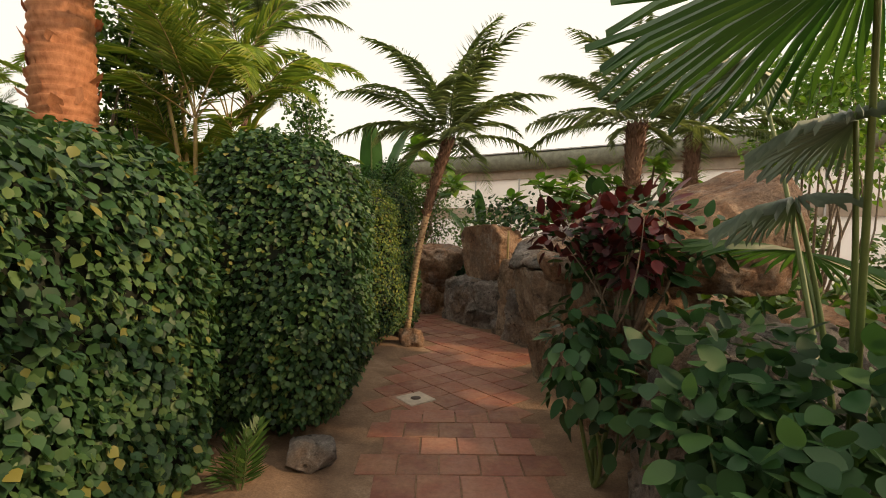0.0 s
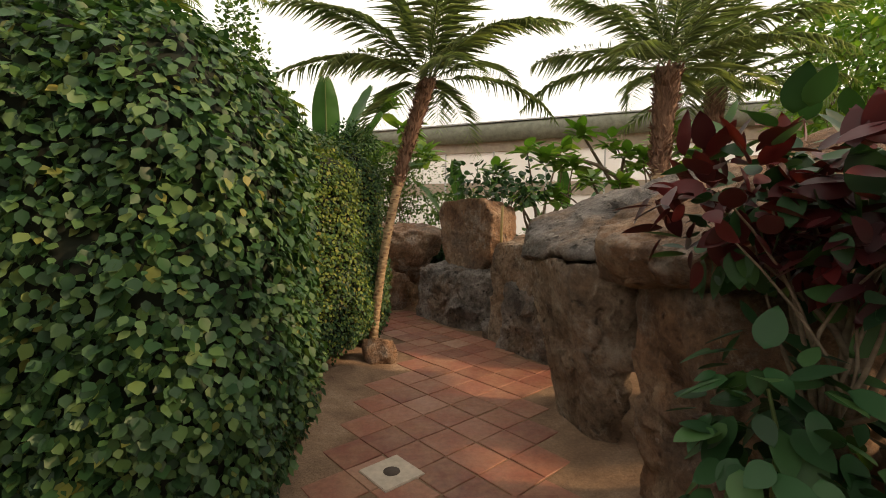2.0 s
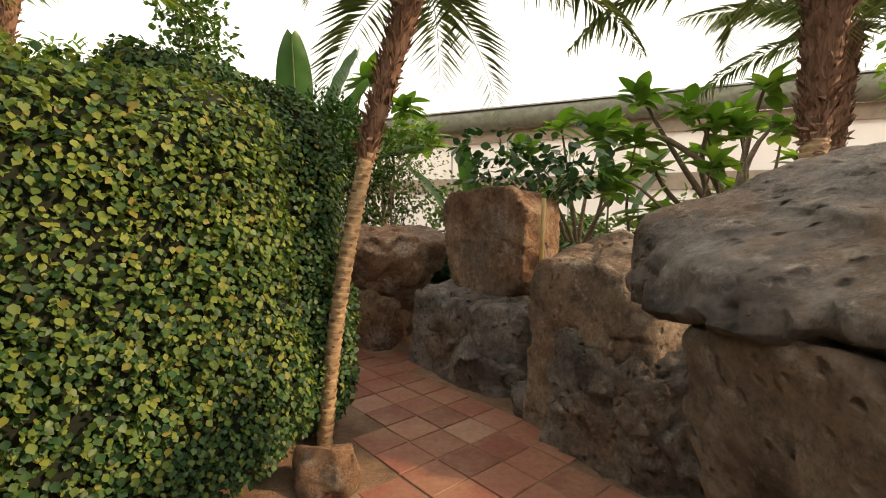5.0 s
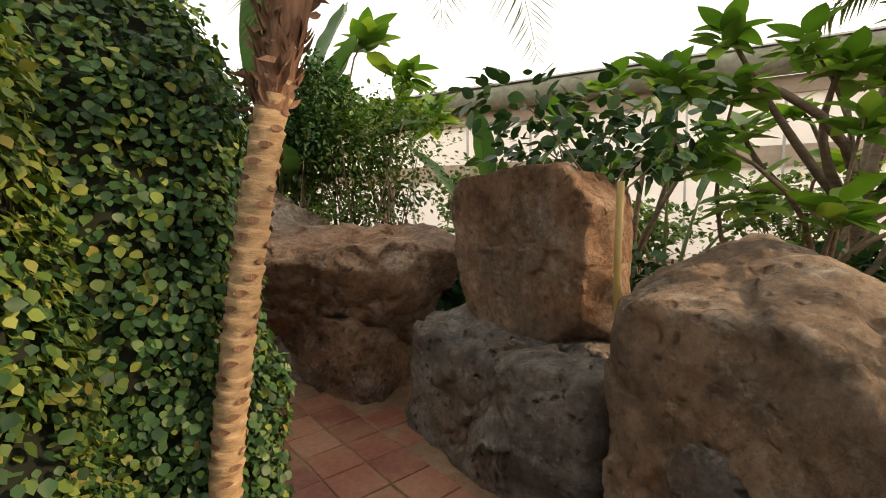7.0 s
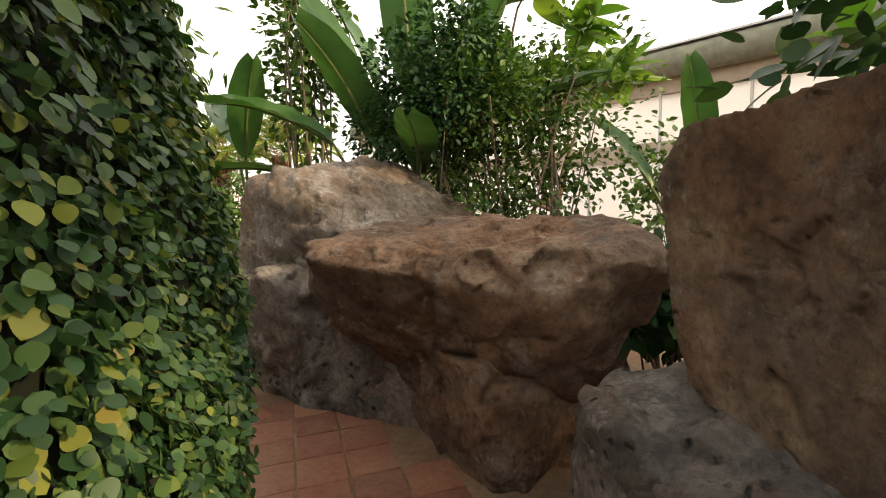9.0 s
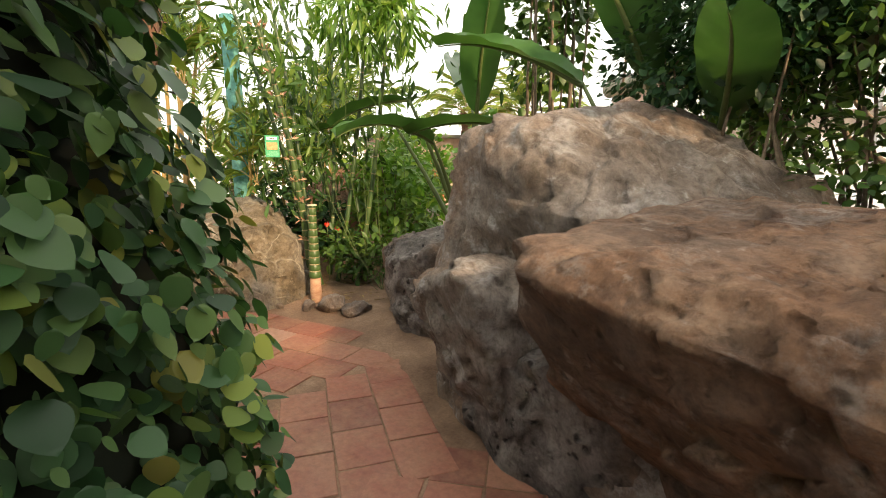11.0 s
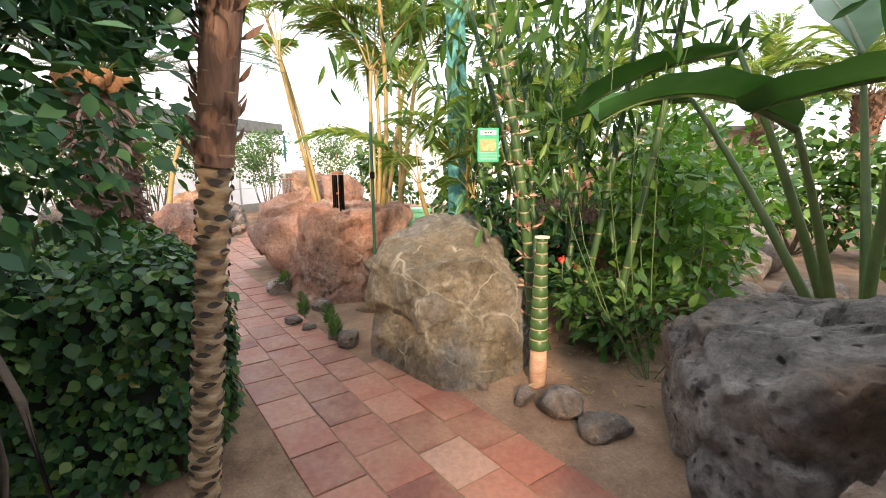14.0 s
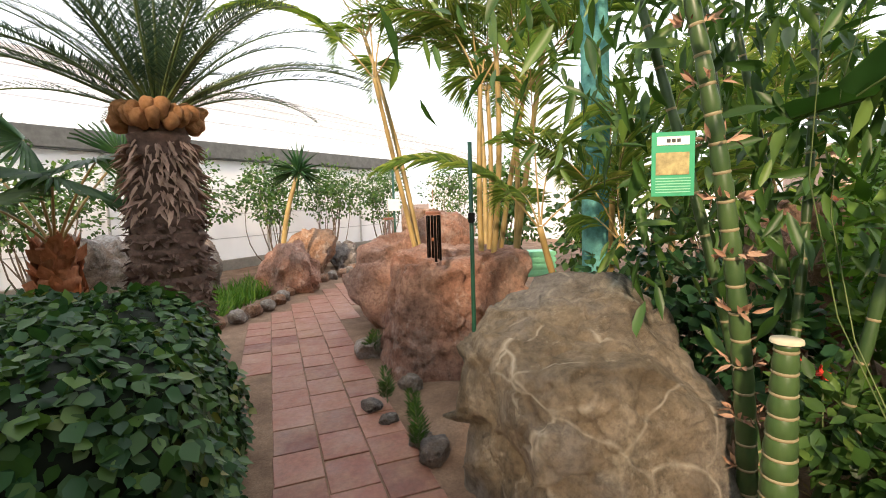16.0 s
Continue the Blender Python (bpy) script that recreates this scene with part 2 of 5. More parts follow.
def tube(points, radii, segs=10, cap=True):
    """A tapered tube along points, as quads."""
    pts = np.asarray(points, float)
    n = len(pts)
    radii = np.broadcast_to(np.asarray(radii, float), (n,))
    tan = np.gradient(pts, axis=0)
    tan /= np.linalg.norm(tan, axis=1)[:, None] + 1e-9
    ref = np.where(np.abs(tan[:, 2:3]) > 0.9, np.array([[1.0, 0, 0]]), np.array([[0, 0, 1.0]]))
    ref = np.broadcast_to(ref[0], (n, 3))
    a = np.cross(tan, ref)
    a /= np.linalg.norm(a, axis=1)[:, None] + 1e-9
    b = np.cross(tan, a)
    th = np.linspace(0, 2 * np.pi, segs, endpoint=False)
    v = pts[:, None] + radii[:, None, None] * (np.cos(th)[None, :, None] * a[:, None] + np.sin(th)[None, :, None] * b[:, None])
    v = v.reshape(-1, 3)
    i, j = np.meshgrid(np.arange(n - 1), np.arange(segs), indexing="ij")
    q = np.stack([i * segs + j, i * segs + (j + 1) % segs, (i + 1) * segs + (j + 1) % segs, (i + 1) * segs + j], -1).reshape(-1, 4)
    if cap:
        v = np.vstack([v, pts[:1], pts[-1:]])
        c1, e = n * segs + 1, (n - 1) * segs
        top = np.array([[e + k, e + (k + 1) % segs, e + (k + 2) % segs, c1] for k in range(0, segs, 2)])
        q = np.vstack([q, top])
    return v, q


def bend(p0, p1, sag=(0, 0, 0), n=8):
    """A bowed line of points from p0 to p1."""
    t = np.linspace(0, 1, n)[:, None]
    return np.asarray(p0) * (1 - t) + np.asarray(p1) * t + np.asarray(sag) * (4 * t * (1 - t))


LEAF_V = np.array([(0, 0, 0), (-0.36, 0.25, 0.03), (-0.4, 0.55, 0.02), (0, 1, -0.1), (0.4, 0.55, 0.02), (0.36, 0.25, 0.03), (0, 0.3, -0.05), (0, 0.66, -0.06)])
LEAF_T = np.array([(0, 5, 6), (5, 4, 7), (5, 7, 6), (4, 3, 7), (0, 6, 1), (1, 6, 7), (1, 7, 2), (2, 7, 3)])
steps = np.linspace(0, 1, 8)
half = 0.43 * np.sin(np.pi * steps ** 0.8) ** 0.8
FINE_V = np.array([(x, t, z) for t, h in zip(steps, half) for x, z in ((-h, 0.05 * h - 0.13 * t * t), (0, -0.06 * h - 0.13 * t * t), (h, 0.05 * h - 0.13 * t * t))])
FINE_T = np.array([q for i in range(7) for c in (0, 1) for q in ((i * 3 + c, i * 3 + c + 1, i * 3 + c + 4), (i * 3 + c, i * 3 + c + 4, i * 3 + c + 3))])
FINE = (FINE_V, FINE_T)
LANCE_V = LEAF_V * np.array([0.55, 1, 1])
SLIM_V = np.array([(0, 0, 0), (-0.5, 0.4, 0), (0, 1, -0.22), (0.5, 0.4, 0), (0, 0.42, -0.06)])
SLIM_T = np.array([(0, 3, 4), (3, 2, 4), (0, 4, 1), (1, 4, 2)])


def leaves(pos, along, normal, size, width=1.0, shape=(LEAF_V, LEAF_T)):
    """Many leaves as one soup of triangles."""
    tv, tt = shape
    n = len(pos)
    u = along / (np.linalg.norm(along, axis=1)[:, None] + 1e-9)
    w = np.cross(u, normal)
    w /= np.linalg.norm(w, axis=1)[:, None] + 1e-9
    nn = np.cross(w, u)
    s = np.broadcast_to(np.asarray(size, float), (n,))[:, None, None]
    ww = np.broadcast_to(np.asarray(width, float), (n,))[:, None, None]
    v = pos[:, None] + s * (tv[None, :, 0:1] * ww * w[:, None] + tv[None, :, 1:2] * u[:, None] + tv[None, :, 2:3] * nn[:, None])
    f = tt[None] + (np.arange(n) * len(tv))[:, None, None]
    return v.reshape(-1, 3), f.reshape(-1, 3)


def scattered(n, *scale):
    return RNG.normal(size=(n, 3)) * np.array(scale if scale else (1, 1, 1))


# ---- rocks ----
BALLS = {}


def ball(sub):
    if sub not in BALLS:
        bm = bmesh.new()
        bmesh.ops.create_icosphere(bm, subdivisions=sub, radius=1)
        bm.verts.ensure_lookup_table()
        BALLS[sub] = (np.array([v.co[:] for v in bm.verts]), np.array([[v.index for v in f.verts] for f in bm.faces]))
        bm.free()
    v, f = BALLS[sub]
    return v.copy(), f


def off_v(o):
    return Vector((float(o[0]), float(o[1]), float(o[2])))


def lump(size, seed, box=3.0, top=1.0, bot=0.85, rough=0.07, sub=5, cuts=13, shear=(0, 0), fine=0.02, cutmin=0.62, grain=1.0, soft=False, tilt=(0, 0), power=1.0):
    """A boulder centred on its base: a block broken to flat faces, tapered and roughened."""
    rng = np.random.default_rng(seed)
    p, f = ball(sub)
    p = p / (np.abs(p) ** box).sum(1)[:, None] ** (1 / box)
    for _ in range(cuts):
        nk = rng.normal(size=3) * (1, 1, 0.7)
        nk /= np.linalg.norm(nk)
        reach = (p @ nk).max()
        d = p @ nk - rng.uniform(cutmin, 0.93) * reach
        p = p - np.outer(np.maximum(d, 0) * (0.6 if soft else 0.96), nk)
    lo, hi = p.min(0), p.max(0)
    p = (p - (lo + hi) / 2) / ((hi - lo) / 2)
    off = rng.uniform(-50, 50, 3)
    scale = np.asarray(size, float) / 2
    world = p * scale
    m = min(scale)
    freq = 0.75 / max(m, 0.12)
    d1 = np.array([noise.hetero_terrain(Vector(q * freq + off), 0.8, 2.1, 5, 0.4) for q in world])
    d1 -= d1.mean()
    if soft:
        d2 = np.array([noise.turbulence(Vector(q * 9.0 * grain + off), 4, False) for q in world])
    else:
        d2 = np.array([noise.ridged_multi_fractal(Vector(q * 4.5 * grain + off), 0.75, 2.1, 6, 0.9, 2.0) * 0.7 + 0.8 * noise.turbulence(Vector(q * 14 * grain - off), 3, True) for q in world])
    d2 -= d2.mean()
    nrm = p / np.linalg.norm(p, axis=1)[:, None]
    world = world + nrm * (np.clip(d1, -1.2, 1.2) * rough * m * 1.4 + np.clip(d2, -1.5, 1.5) * fine)[:, None]
    if not soft and sub > 4:
        # broken facets: every cell of the stone's grain is a plane with a tilt of its own
        cell = 1.5 / max(m, 0.2)
        d3 = np.zeros(len(world))
        for i, q in enumerate(world):
            w = Vector(q) * cell + off_v(off) + 0.35 * noise.noise_vector(Vector(q * 2.3) + off_v(off))
            dist, near = noise.voronoi(w)
            lean = noise.cell_vector(near[0] * 7.31)
            d3[i] = (lean - Vector((0.5, 0.5, 0.5))).dot(w - near[0]) / cell * 0.75 - 0.03 * m * max(0.0, 1 - (dist[1] - dist[0]) / 0.07)
        world = world + nrm * np.clip(d3, -0.14 * m, 0.14 * m)[:, None]
    h = np.clip((p[:, 2] + 1) / 2, 0, 1)
    k = bot + (top - bot) * h ** power
    world[:, :2] *= k[:, None]
    world[:, 0] += shear[0] * h
    world[:, 1] += shear[1] * h
    world[:, 2] += h * (world[:, 0] * tilt[0] + world[:, 1] * tilt[1])
    world[:, 2] -= world[:, 2].min()
    return world, f


def rock(label, at, size, rz, seed, material, group="", name="boulder", **kw):
    if at[2] < 0 and name == "boulder":
        sunk = 0.22 * size[2]
        at, size = (at[0], at[1], at[2] - sunk), (size[0], size[1], size[2] + sunk)
    v, f = lump(size, seed, **kw)
    ob = put(name, mesh_of(name, v, f), material, None, "", pose(*at, 0, 0, rz))
    return tagged(ob, label, "rock", group)


def crag(label, at, faces, seed, material, edge=14.0, rough=0.05, fine=0.012, pits=0.0, hollow=None, ledge=None, chips=0.7, name="boulder", group="boulders beside the path", sub=6):
    """A boulder round a middle point: broken faces (bearing, rise, distance), rounded edges, waves, cracks and pits."""
    rng = np.random.default_rng(seed)
    p, f = ball(sub)
    az, el, far = np.array(faces, float).T
    az, el = np.radians(az), np.radians(el)
    n = np.stack([np.cos(el) * np.cos(az), np.cos(el) * np.sin(az), np.sin(el)], 1)
    edge = edge * 3
    sharp = p / np.maximum(p @ n.T / far, 0).max(1)[:, None]
    for _ in range(8):
        k = rng.normal(size=3)
        k /= np.linalg.norm(k)
        n = np.vstack([n, k])
        far = np.r_[far, (sharp @ k).max() * rng.uniform(0.87, 0.97)]
    r = (np.maximum(p @ n.T / far, 0) ** edge).sum(1) ** (-1 / edge)
    q = p * r[:, None]
    off = rng.uniform(-50, 50, 3)
    big = float(np.median(r))
    if ledge:
        a, spread, z, deep = ledge
        turn = np.abs((np.degrees(np.arctan2(q[:, 1], q[:, 0])) - a + 180) % 360 - 180)
        h = z - at[2] - q[:, 2] + 0.05 * np.sin(turn * 0.12)
        inset = deep * np.clip(1.4 - turn / spread, 0, 1) * np.clip(h / 0.03, 0, 1) * np.exp(-np.maximum(h, 0) / 0.2)
        q[:, :2] *= (1 - inset / np.maximum(np.linalg.norm(q[:, :2], axis=1), 0.1))[:, None]
    if hollow:
        a, e, spread, deep = hollow
        way = np.array([math.cos(radians(e)) * math.cos(radians(a)), math.cos(radians(e)) * math.sin(radians(a)), math.sin(radians(e))])
        q = q - p * (deep * np.exp(-(np.degrees(np.arccos(np.clip(p @ way, -1, 1))) / spread) ** 2))[:, None]
    wave = np.empty(len(q))
    cell = 4.2 / big ** 0.5
    for i, w in enumerate(q):
        v = Vector(w)
        d1 = noise.noise(v * (1.6 / big) + off_v(off)) + 0.5 * noise.noise(v * (3.7 / big) + off_v(off))
        d2 = noise.ridged_multi_fractal(v * 4.0 + off_v(off), 0.8, 2.2, 5, 0.95, 2.0) - 0.9
        # the grain breaks into small planes, each with a lean of its own, parted by cracks
        u = v * cell + off_v(off) + 0.45 * noise.noise_vector(v * 2.6 + off_v(off))
        dist, near = noise.voronoi(u)
        lean = noise.cell_vector(near[0] * 7.31) - Vector((0.5, 0.5, 0.5))
        d3 = lean.dot(u - near[0]) / cell - 0.025 * max(0.0, 1 - (dist[1] - dist[0]) / 0.06)
        wave[i] = rough * big * d1 + fine * max(-1.2, min(1.2, d2)) + chips * d3
        if pits:
            c = noise.noise(v * 24 + off_v(off) + 0.6 * noise.noise_vector(v * 9))
            wave[i] -= 1.6 * pits * max(0.0, c - 0.1) * max(0.0, 0.8 + 1.3 * noise.noise(v * 3.0 - off_v(off)))
    q = q + p * wave[:, None]
    me = mesh_of(name, q, f)
    ob = put(name, me, material, None, "", pose(*at))
    return tagged(ob, label, "rock", group)


# ---- plants ----
def frond_mesh(name, length, pairs, leaflet, width, arch, seed, rise=35.0, curl=0.35, start=0.18, stiff=False, stem_r=0.008, vee=35.0, stem=None, leaf=None):
    """A feather leaf that leaves the crown along +x and arches down."""
    rng = np.random.default_rng(seed)
    n = 16
    t = np.linspace(0, 1, n)
    ang = radians(rise) - arch * t ** 1.4
    step = length / (n - 1)
    pts = np.zeros((n, 3))
    pts[1:, 0] = np.cumsum(np.cos(ang[:-1]) * step)
    pts[1:, 2] = np.cumsum(np.sin(ang[:-1]) * step)
    pts[:, 1] = rng.normal(0, 0.05) * length * t ** 2
    v, q = tube(pts, np.linspace(stem_r, stem_r * 0.25, n), 5, False)
    tris = np.vstack([q[:, [0, 1, 2]], q[:, [0, 2, 3]]])
    tl = np.repeat(np.linspace(start, 0.99, pairs), 2)
    side = np.tile([-1.0, 1.0], pairs)
    tl = np.clip(tl + rng.normal(0, 0.006, len(tl)), 0, 1)
    at = np.stack([np.interp(tl, t, pts[:, k]) for k in range(3)], 1)
    a = np.interp(tl, t, ang)
    fwd = np.stack([np.cos(a), np.zeros_like(a), np.sin(a)], 1)
    up = np.stack([-np.sin(a), np.zeros_like(a), np.cos(a)], 1)
    lat = np.stack([np.zeros_like(a), side, np.zeros_like(a)], 1)
    sweep = np.radians(62 - 32 * tl)[:, None]
    lift = math.tan(radians(vee)) * (0.6 if not stiff else 0.9)
    along = lat * np.sin(sweep) + fwd * np.cos(sweep) + up * lift * np.sin(sweep) + rng.normal(0, 0.07, (len(tl), 3))
    ln = leaflet * np.sin(np.pi * np.clip(0.16 + 0.8 * tl, 0, 1)) ** 0.7 * rng.uniform(0.85, 1.1, len(tl))
    shape = SLIM_V * np.array([1, 1, 0.25 if stiff else 1.0 + curl * 2])
    lv, lt = leaves(at, along, up + lat * -0.3, ln, width / np.maximum(ln, 1e-3) * 0.9, (shape, SLIM_T))
    me = mesh_of(name, np.vstack([v, lv]), np.vstack([tris, lt + len(v)]))
    me.materials.append(stem or GREEN_STEM)
    me.materials.append(leaf or PALM_LEAF)
    idx = np.zeros(len(tris) + len(lt), int)
    idx[len(tris):] = 1
    me.polygons.foreach_set("material_index", idx)
    return me


def crown(parent, top, meshes, count, seed, low=-25, high=75, r=0.05, name="frond", spread=137.5, size=(0.85, 1.1)):
    """Feather leaves round a crown: steep in the middle, drooping outside."""
    rng = np.random.default_rng(seed)
    for i in range(count):
        f = (i + 0.5) / count
        pitch = high + (low - high) * f ** 0.8 + rng.normal(0, 5)
        az = spread * i + rng.normal(0, 9)
        m = pose(*top, 0, 0, az) @ pose(0, 0, 0.0, 0, -pitch, 0) @ pose(r, 0, 0, rng.normal(0, 12), 0, 0) @ Matrix.Scale(rng.uniform(*size), 4)
        put(name, meshes[i % len(meshes)], None, parent, "", m)


def scar_trunk(points, radii, ring=0.05, depth=0.16, segs=20, seed=0, lobes=0):
    """A palm stem with a step at each leaf scar; lobes: scars that sit round it in turn."""
    rng = np.random.default_rng(seed)
    pts = np.asarray(points, float)
    seg = np.r_[0, np.cumsum(np.linalg.norm(np.diff(pts, axis=0), axis=1))]
    s, k = [], 0.0
    while k < seg[-1]:
        h = ring * rng.uniform(0.8, 1.25)
        s += [k, k + h * 0.45, k + h * 0.85, k + h * 0.97]
        k += h
    s = np.array([x for x in s if x <= seg[-1]] + [seg[-1]])
    idx = np.arange(len(s))
    prof = np.array([0.0, 0.35, 1.0, 0.1])[idx % 4]
    p = np.stack([np.interp(s, seg, pts[:, j]) for j in range(3)], 1)
    r = np.interp(s, seg, np.asarray(radii, float))
    v, q = tube(p, r, segs)
    th = np.linspace(0, 2 * np.pi, segs, endpoint=False)
    round_ = np.ones((len(s), segs))
    if lobes:
        round_ = 0.05 + 0.95 * np.abs(np.cos(lobes / 2 * th[None] + (idx // 4)[:, None] * np.pi / 2 + 0.6)) ** 0.9
    gain = (depth * prof[:, None] * round_ + rng.normal(0, 0.012, (len(s), segs))).reshape(-1)
    c = np.repeat(p, segs, 0)
    body = v[: len(c)]
    v[: len(c)] = c + (body - c) * (1 + gain)[:, None]
    return v, q


def scales(points, radii, count, size, width, seed, out=0.6, down=-1.0, shape=(LEAF_V, LEAF_T), jitter=0.35):
    """Old leaf bases and fibres set round a stem."""
    rng = np.random.default_rng(seed)
    pts = np.asarray(points, float)
    t = rng.uniform(0, 1, count)
    tt = np.linspace(0, 1, len(pts))
    c = np.stack([np.interp(t, tt, pts[:, k]) for k in range(3)], 1)
    r = np.interp(t, tt, radii)
    th = rng.uniform(0, 2 * np.pi, count)
    o = np.stack([np.cos(th), np.sin(th), np.zeros(count)], 1)
    along = o * out + np.array([0, 0, down]) + rng.normal(0, jitter, (count, 3))
    return leaves(c + o * r[:, None] * 0.93, along, o + np.array([0, 0, 0.3]), size * rng.uniform(0.7, 1.3, count), width, shape)


def fan_mesh(name, radius, blades, spread, seed, split=0.55, droop=0.15, leaf=None):
    """A pleated fan leaf; its hub at the origin, its middle along +x, its face up."""
    rng = np.random.default_rng(seed)
    vs, fs = [], []
    a = np.radians(np.linspace(-spread / 2, spread / 2, blades + 1))
    for i in range(blades):
        a0, a1 = a[i], a[i + 1]
        am = (a0 + a1) / 2
        k = radius * (0.8 + 0.2 * math.cos(am * 0.7)) * rng.uniform(0.93, 1.05)
        rows = []
        for t, w in ((0.02, 1), (split * 0.55, 1), (split, 0.96), (0.8, 0.45), (1.0, 0.03)):
            d = droop * k * t ** 2.2 * rng.uniform(0.8, 1.3)
            h = (a1 - a0) / 2 * w
            fold = 0.012 * min(1, t * 3)
            rows.append([(k * t * math.cos(am - h), k * t * math.sin(am - h), -d - fold), (k * t * math.cos(am), k * t * math.sin(am), -d + fold), (k * t * math.cos(am + h), k * t * math.sin(am + h), -d - fold)])
        b = len(vs)
        vs += [p for row in rows for p in row]
        for j in range(4):
            for c in (0, 1):
                o = b + j * 3 + c
                fs.append((o, o + 3, o + 4, o + 1))
    me = mesh_of(name, np.array(vs), np.array(fs), False)
    me.materials.append(leaf or FAN_LEAF)
    return me


def aim(origin, direction, roll=0.0, up=(0, 0, 1)):
    """A pose whose +x runs along direction, with +z as near up as may be."""
    x = Vector(direction).normalized()
    y = Vector(up).cross(x)
    y = y.normalized() if y.length > 1e-4 else Vector((0, 1, 0))
    z = x.cross(y)
    m = Matrix((x, y, z)).transposed().to_4x4()
    return Matrix.Translation(origin) @ m @ pose(0, 0, 0, roll, 0, 0)


def paddle_mesh(name, length, width, arch, seed, leaf=None, cup=0.12, torn=0):
    """A broad banana-like blade along +x with a thick midrib, bent down by arch."""
    rng = np.random.default_rng(seed)
    n, m = 18, 4
    t = np.linspace(0, 1, n)
    ang = -arch * t ** 1.3
    c = np.zeros((n, 3))
    c[1:, 0] = np.cumsum(np.cos(ang[:-1])) * length / (n - 1)
    c[1:, 2] = np.cumsum(np.sin(ang[:-1])) * length / (n - 1)
    w = width / 2 * np.sin(np.pi * np.clip(t * 0.93 + 0.05, 0, 1)) ** 0.55
    vs = []
    for i in range(n):
        for j in range(-m, m + 1):
            u = j / m
            wave = 0.025 * math.sin(9 * t[i] * 3 + j + seed) * abs(u)
            vs.append((c[i, 0] + 0.1 * length * abs(u) * 0.5, u * w[i], c[i, 2] + cup * width * abs(u) ** 1.5 + wave * width))
    k = 2 * m + 1
    fs = [(i * k + j, (i + 1) * k + j, (i + 1) * k + j + 1, i * k + j + 1) for i in range(n - 1) for j in range(k - 1)]
    rib = tube(c - np.array([0, 0, 0.008]), np.linspace(0.022, 0.004, n) * width / 0.4, 6, False)
    v, f = join([(np.array(vs), np.array(fs)), rib])
    me = mesh_of(name, v, f)
    me.materials.append(leaf or BROAD_LEAF)
    me.materials.append(GREEN_STEM)
    idx = np.zeros(len(f), int)
    idx[len(fs):] = 1
    me.polygons.foreach_set("material_index", idx)
    return me


def twigs(base, tips, radius, seed):
    """Bowed branches from a base to each tip."""
    rng = np.random.default_rng(seed)
    return join([tube(bend(base, tip, rng.normal(0, 0.1, 3) * np.linalg.norm(np.subtract(tip, base)), 7), np.linspace(radius, radius * 0.3, 7), 6, False) for tip in tips])


def shrub(label, at, size, count, leaf_len, leaf, seed, category="shrub", name="shrub", width=0.9, low=0.0, clumps=9, stem=None, shape=(LEAF_V, LEAF_T), up=0.4, stem_r=0.018, group=""):
    """A bush: bowed branches and clumps of leaves with gaps between them."""
    rng = np.random.default_rng(seed)
    ob = thing(name, label, category, at, group)
    sx, sy, sz = size
    cen = rng.normal(size=(clumps, 3))
    cen /= np.linalg.norm(cen, axis=1)[:, None]
    cen *= rng.uniform(0.35, 0.8, (clumps, 1))
    cen = cen * np.array([sx / 2, sy / 2, (sz - low) / 2]) + np.array([0, 0, low + (sz - low) / 2])
    for i, tip in enumerate(cen):
        v, f = twigs((0, 0, 0), [tip], stem_r, seed * 31 + i)
        put("branch", mesh_of("branch", v, f), stem or WOOD_STEM, ob)
    which = rng.integers(0, clumps, count)
    d = rng.normal(size=(count, 3))
    d /= np.linalg.norm(d, axis=1)[:, None]
    rr = rng.uniform(0.3, 1, (count, 1)) ** 0.5
    rad = np.array([sx, sy, (sz - low)]) * 0.24 * rng.uniform(0.7, 1.3, (clumps, 1))[which]
    pos = cen[which] + d * rr * rad
    along = d + rng.normal(0, 0.5, (count, 3)) + np.array([0, 0, up - 0.5])
    lv, lf = leaves(pos, along, d + np.array([0, 0, 1.0]) + rng.normal(0, 0.35, (count, 3)), leaf_len * rng.uniform(0.6, 1.25, count), width, shape)
    tagged(put("foliage", mesh_of("foliage", lv, lf), leaf, ob), kind="stuff")
    return ob


def rosette_tree(label, at, tips, leaf_len, leaf, seed, per=16, category="tree", name="tree", trunk=None, r=0.05, width=0.6):
    """Bare forked branches, each ending in a whorl of long leaves."""
    rng = np.random.default_rng(seed)
    ob = thing(name, label, category, at)
    fork = trunk or (0, 0, min(t[2] for t in tips) * 0.45)
    v, f = join([tube(bend((0, 0, 0), fork, (0.03, 0.02, 0), 7), np.linspace(r, r * 0.7, 7), 9, False), twigs(fork, tips, r * 0.62, seed)])
    put("trunk", mesh_of("trunk", v, f), WOOD_STEM, ob)
    P, A, N = [], [], []
    for tip in tips:
        for i in range(per):
            a = 2.4 * i + rng.normal(0, 0.2)
            e = rng.uniform(-0.35, 0.9)
            d = np.array([math.cos(a) * math.cos(e), math.sin(a) * math.cos(e), math.sin(e)])
            P.append(np.array(tip) + d * 0.02 - np.array([0, 0, 0.012 * i]))
            A.append(d)
            N.append(np.array([0, 0, 1.0]) + d * -0.4 + rng.normal(0, 0.2, 3))
    lv, lf = leaves(np.array(P), np.array(A), np.array(N), leaf_len * rng.uniform(0.7, 1.15, len(P)), width, (FINE_V * np.array([1, 1, 1.6]), FINE_T))
    tagged(put("foliage", mesh_of("foliage", lv, lf), leaf, ob), kind="stuff")
    return ob


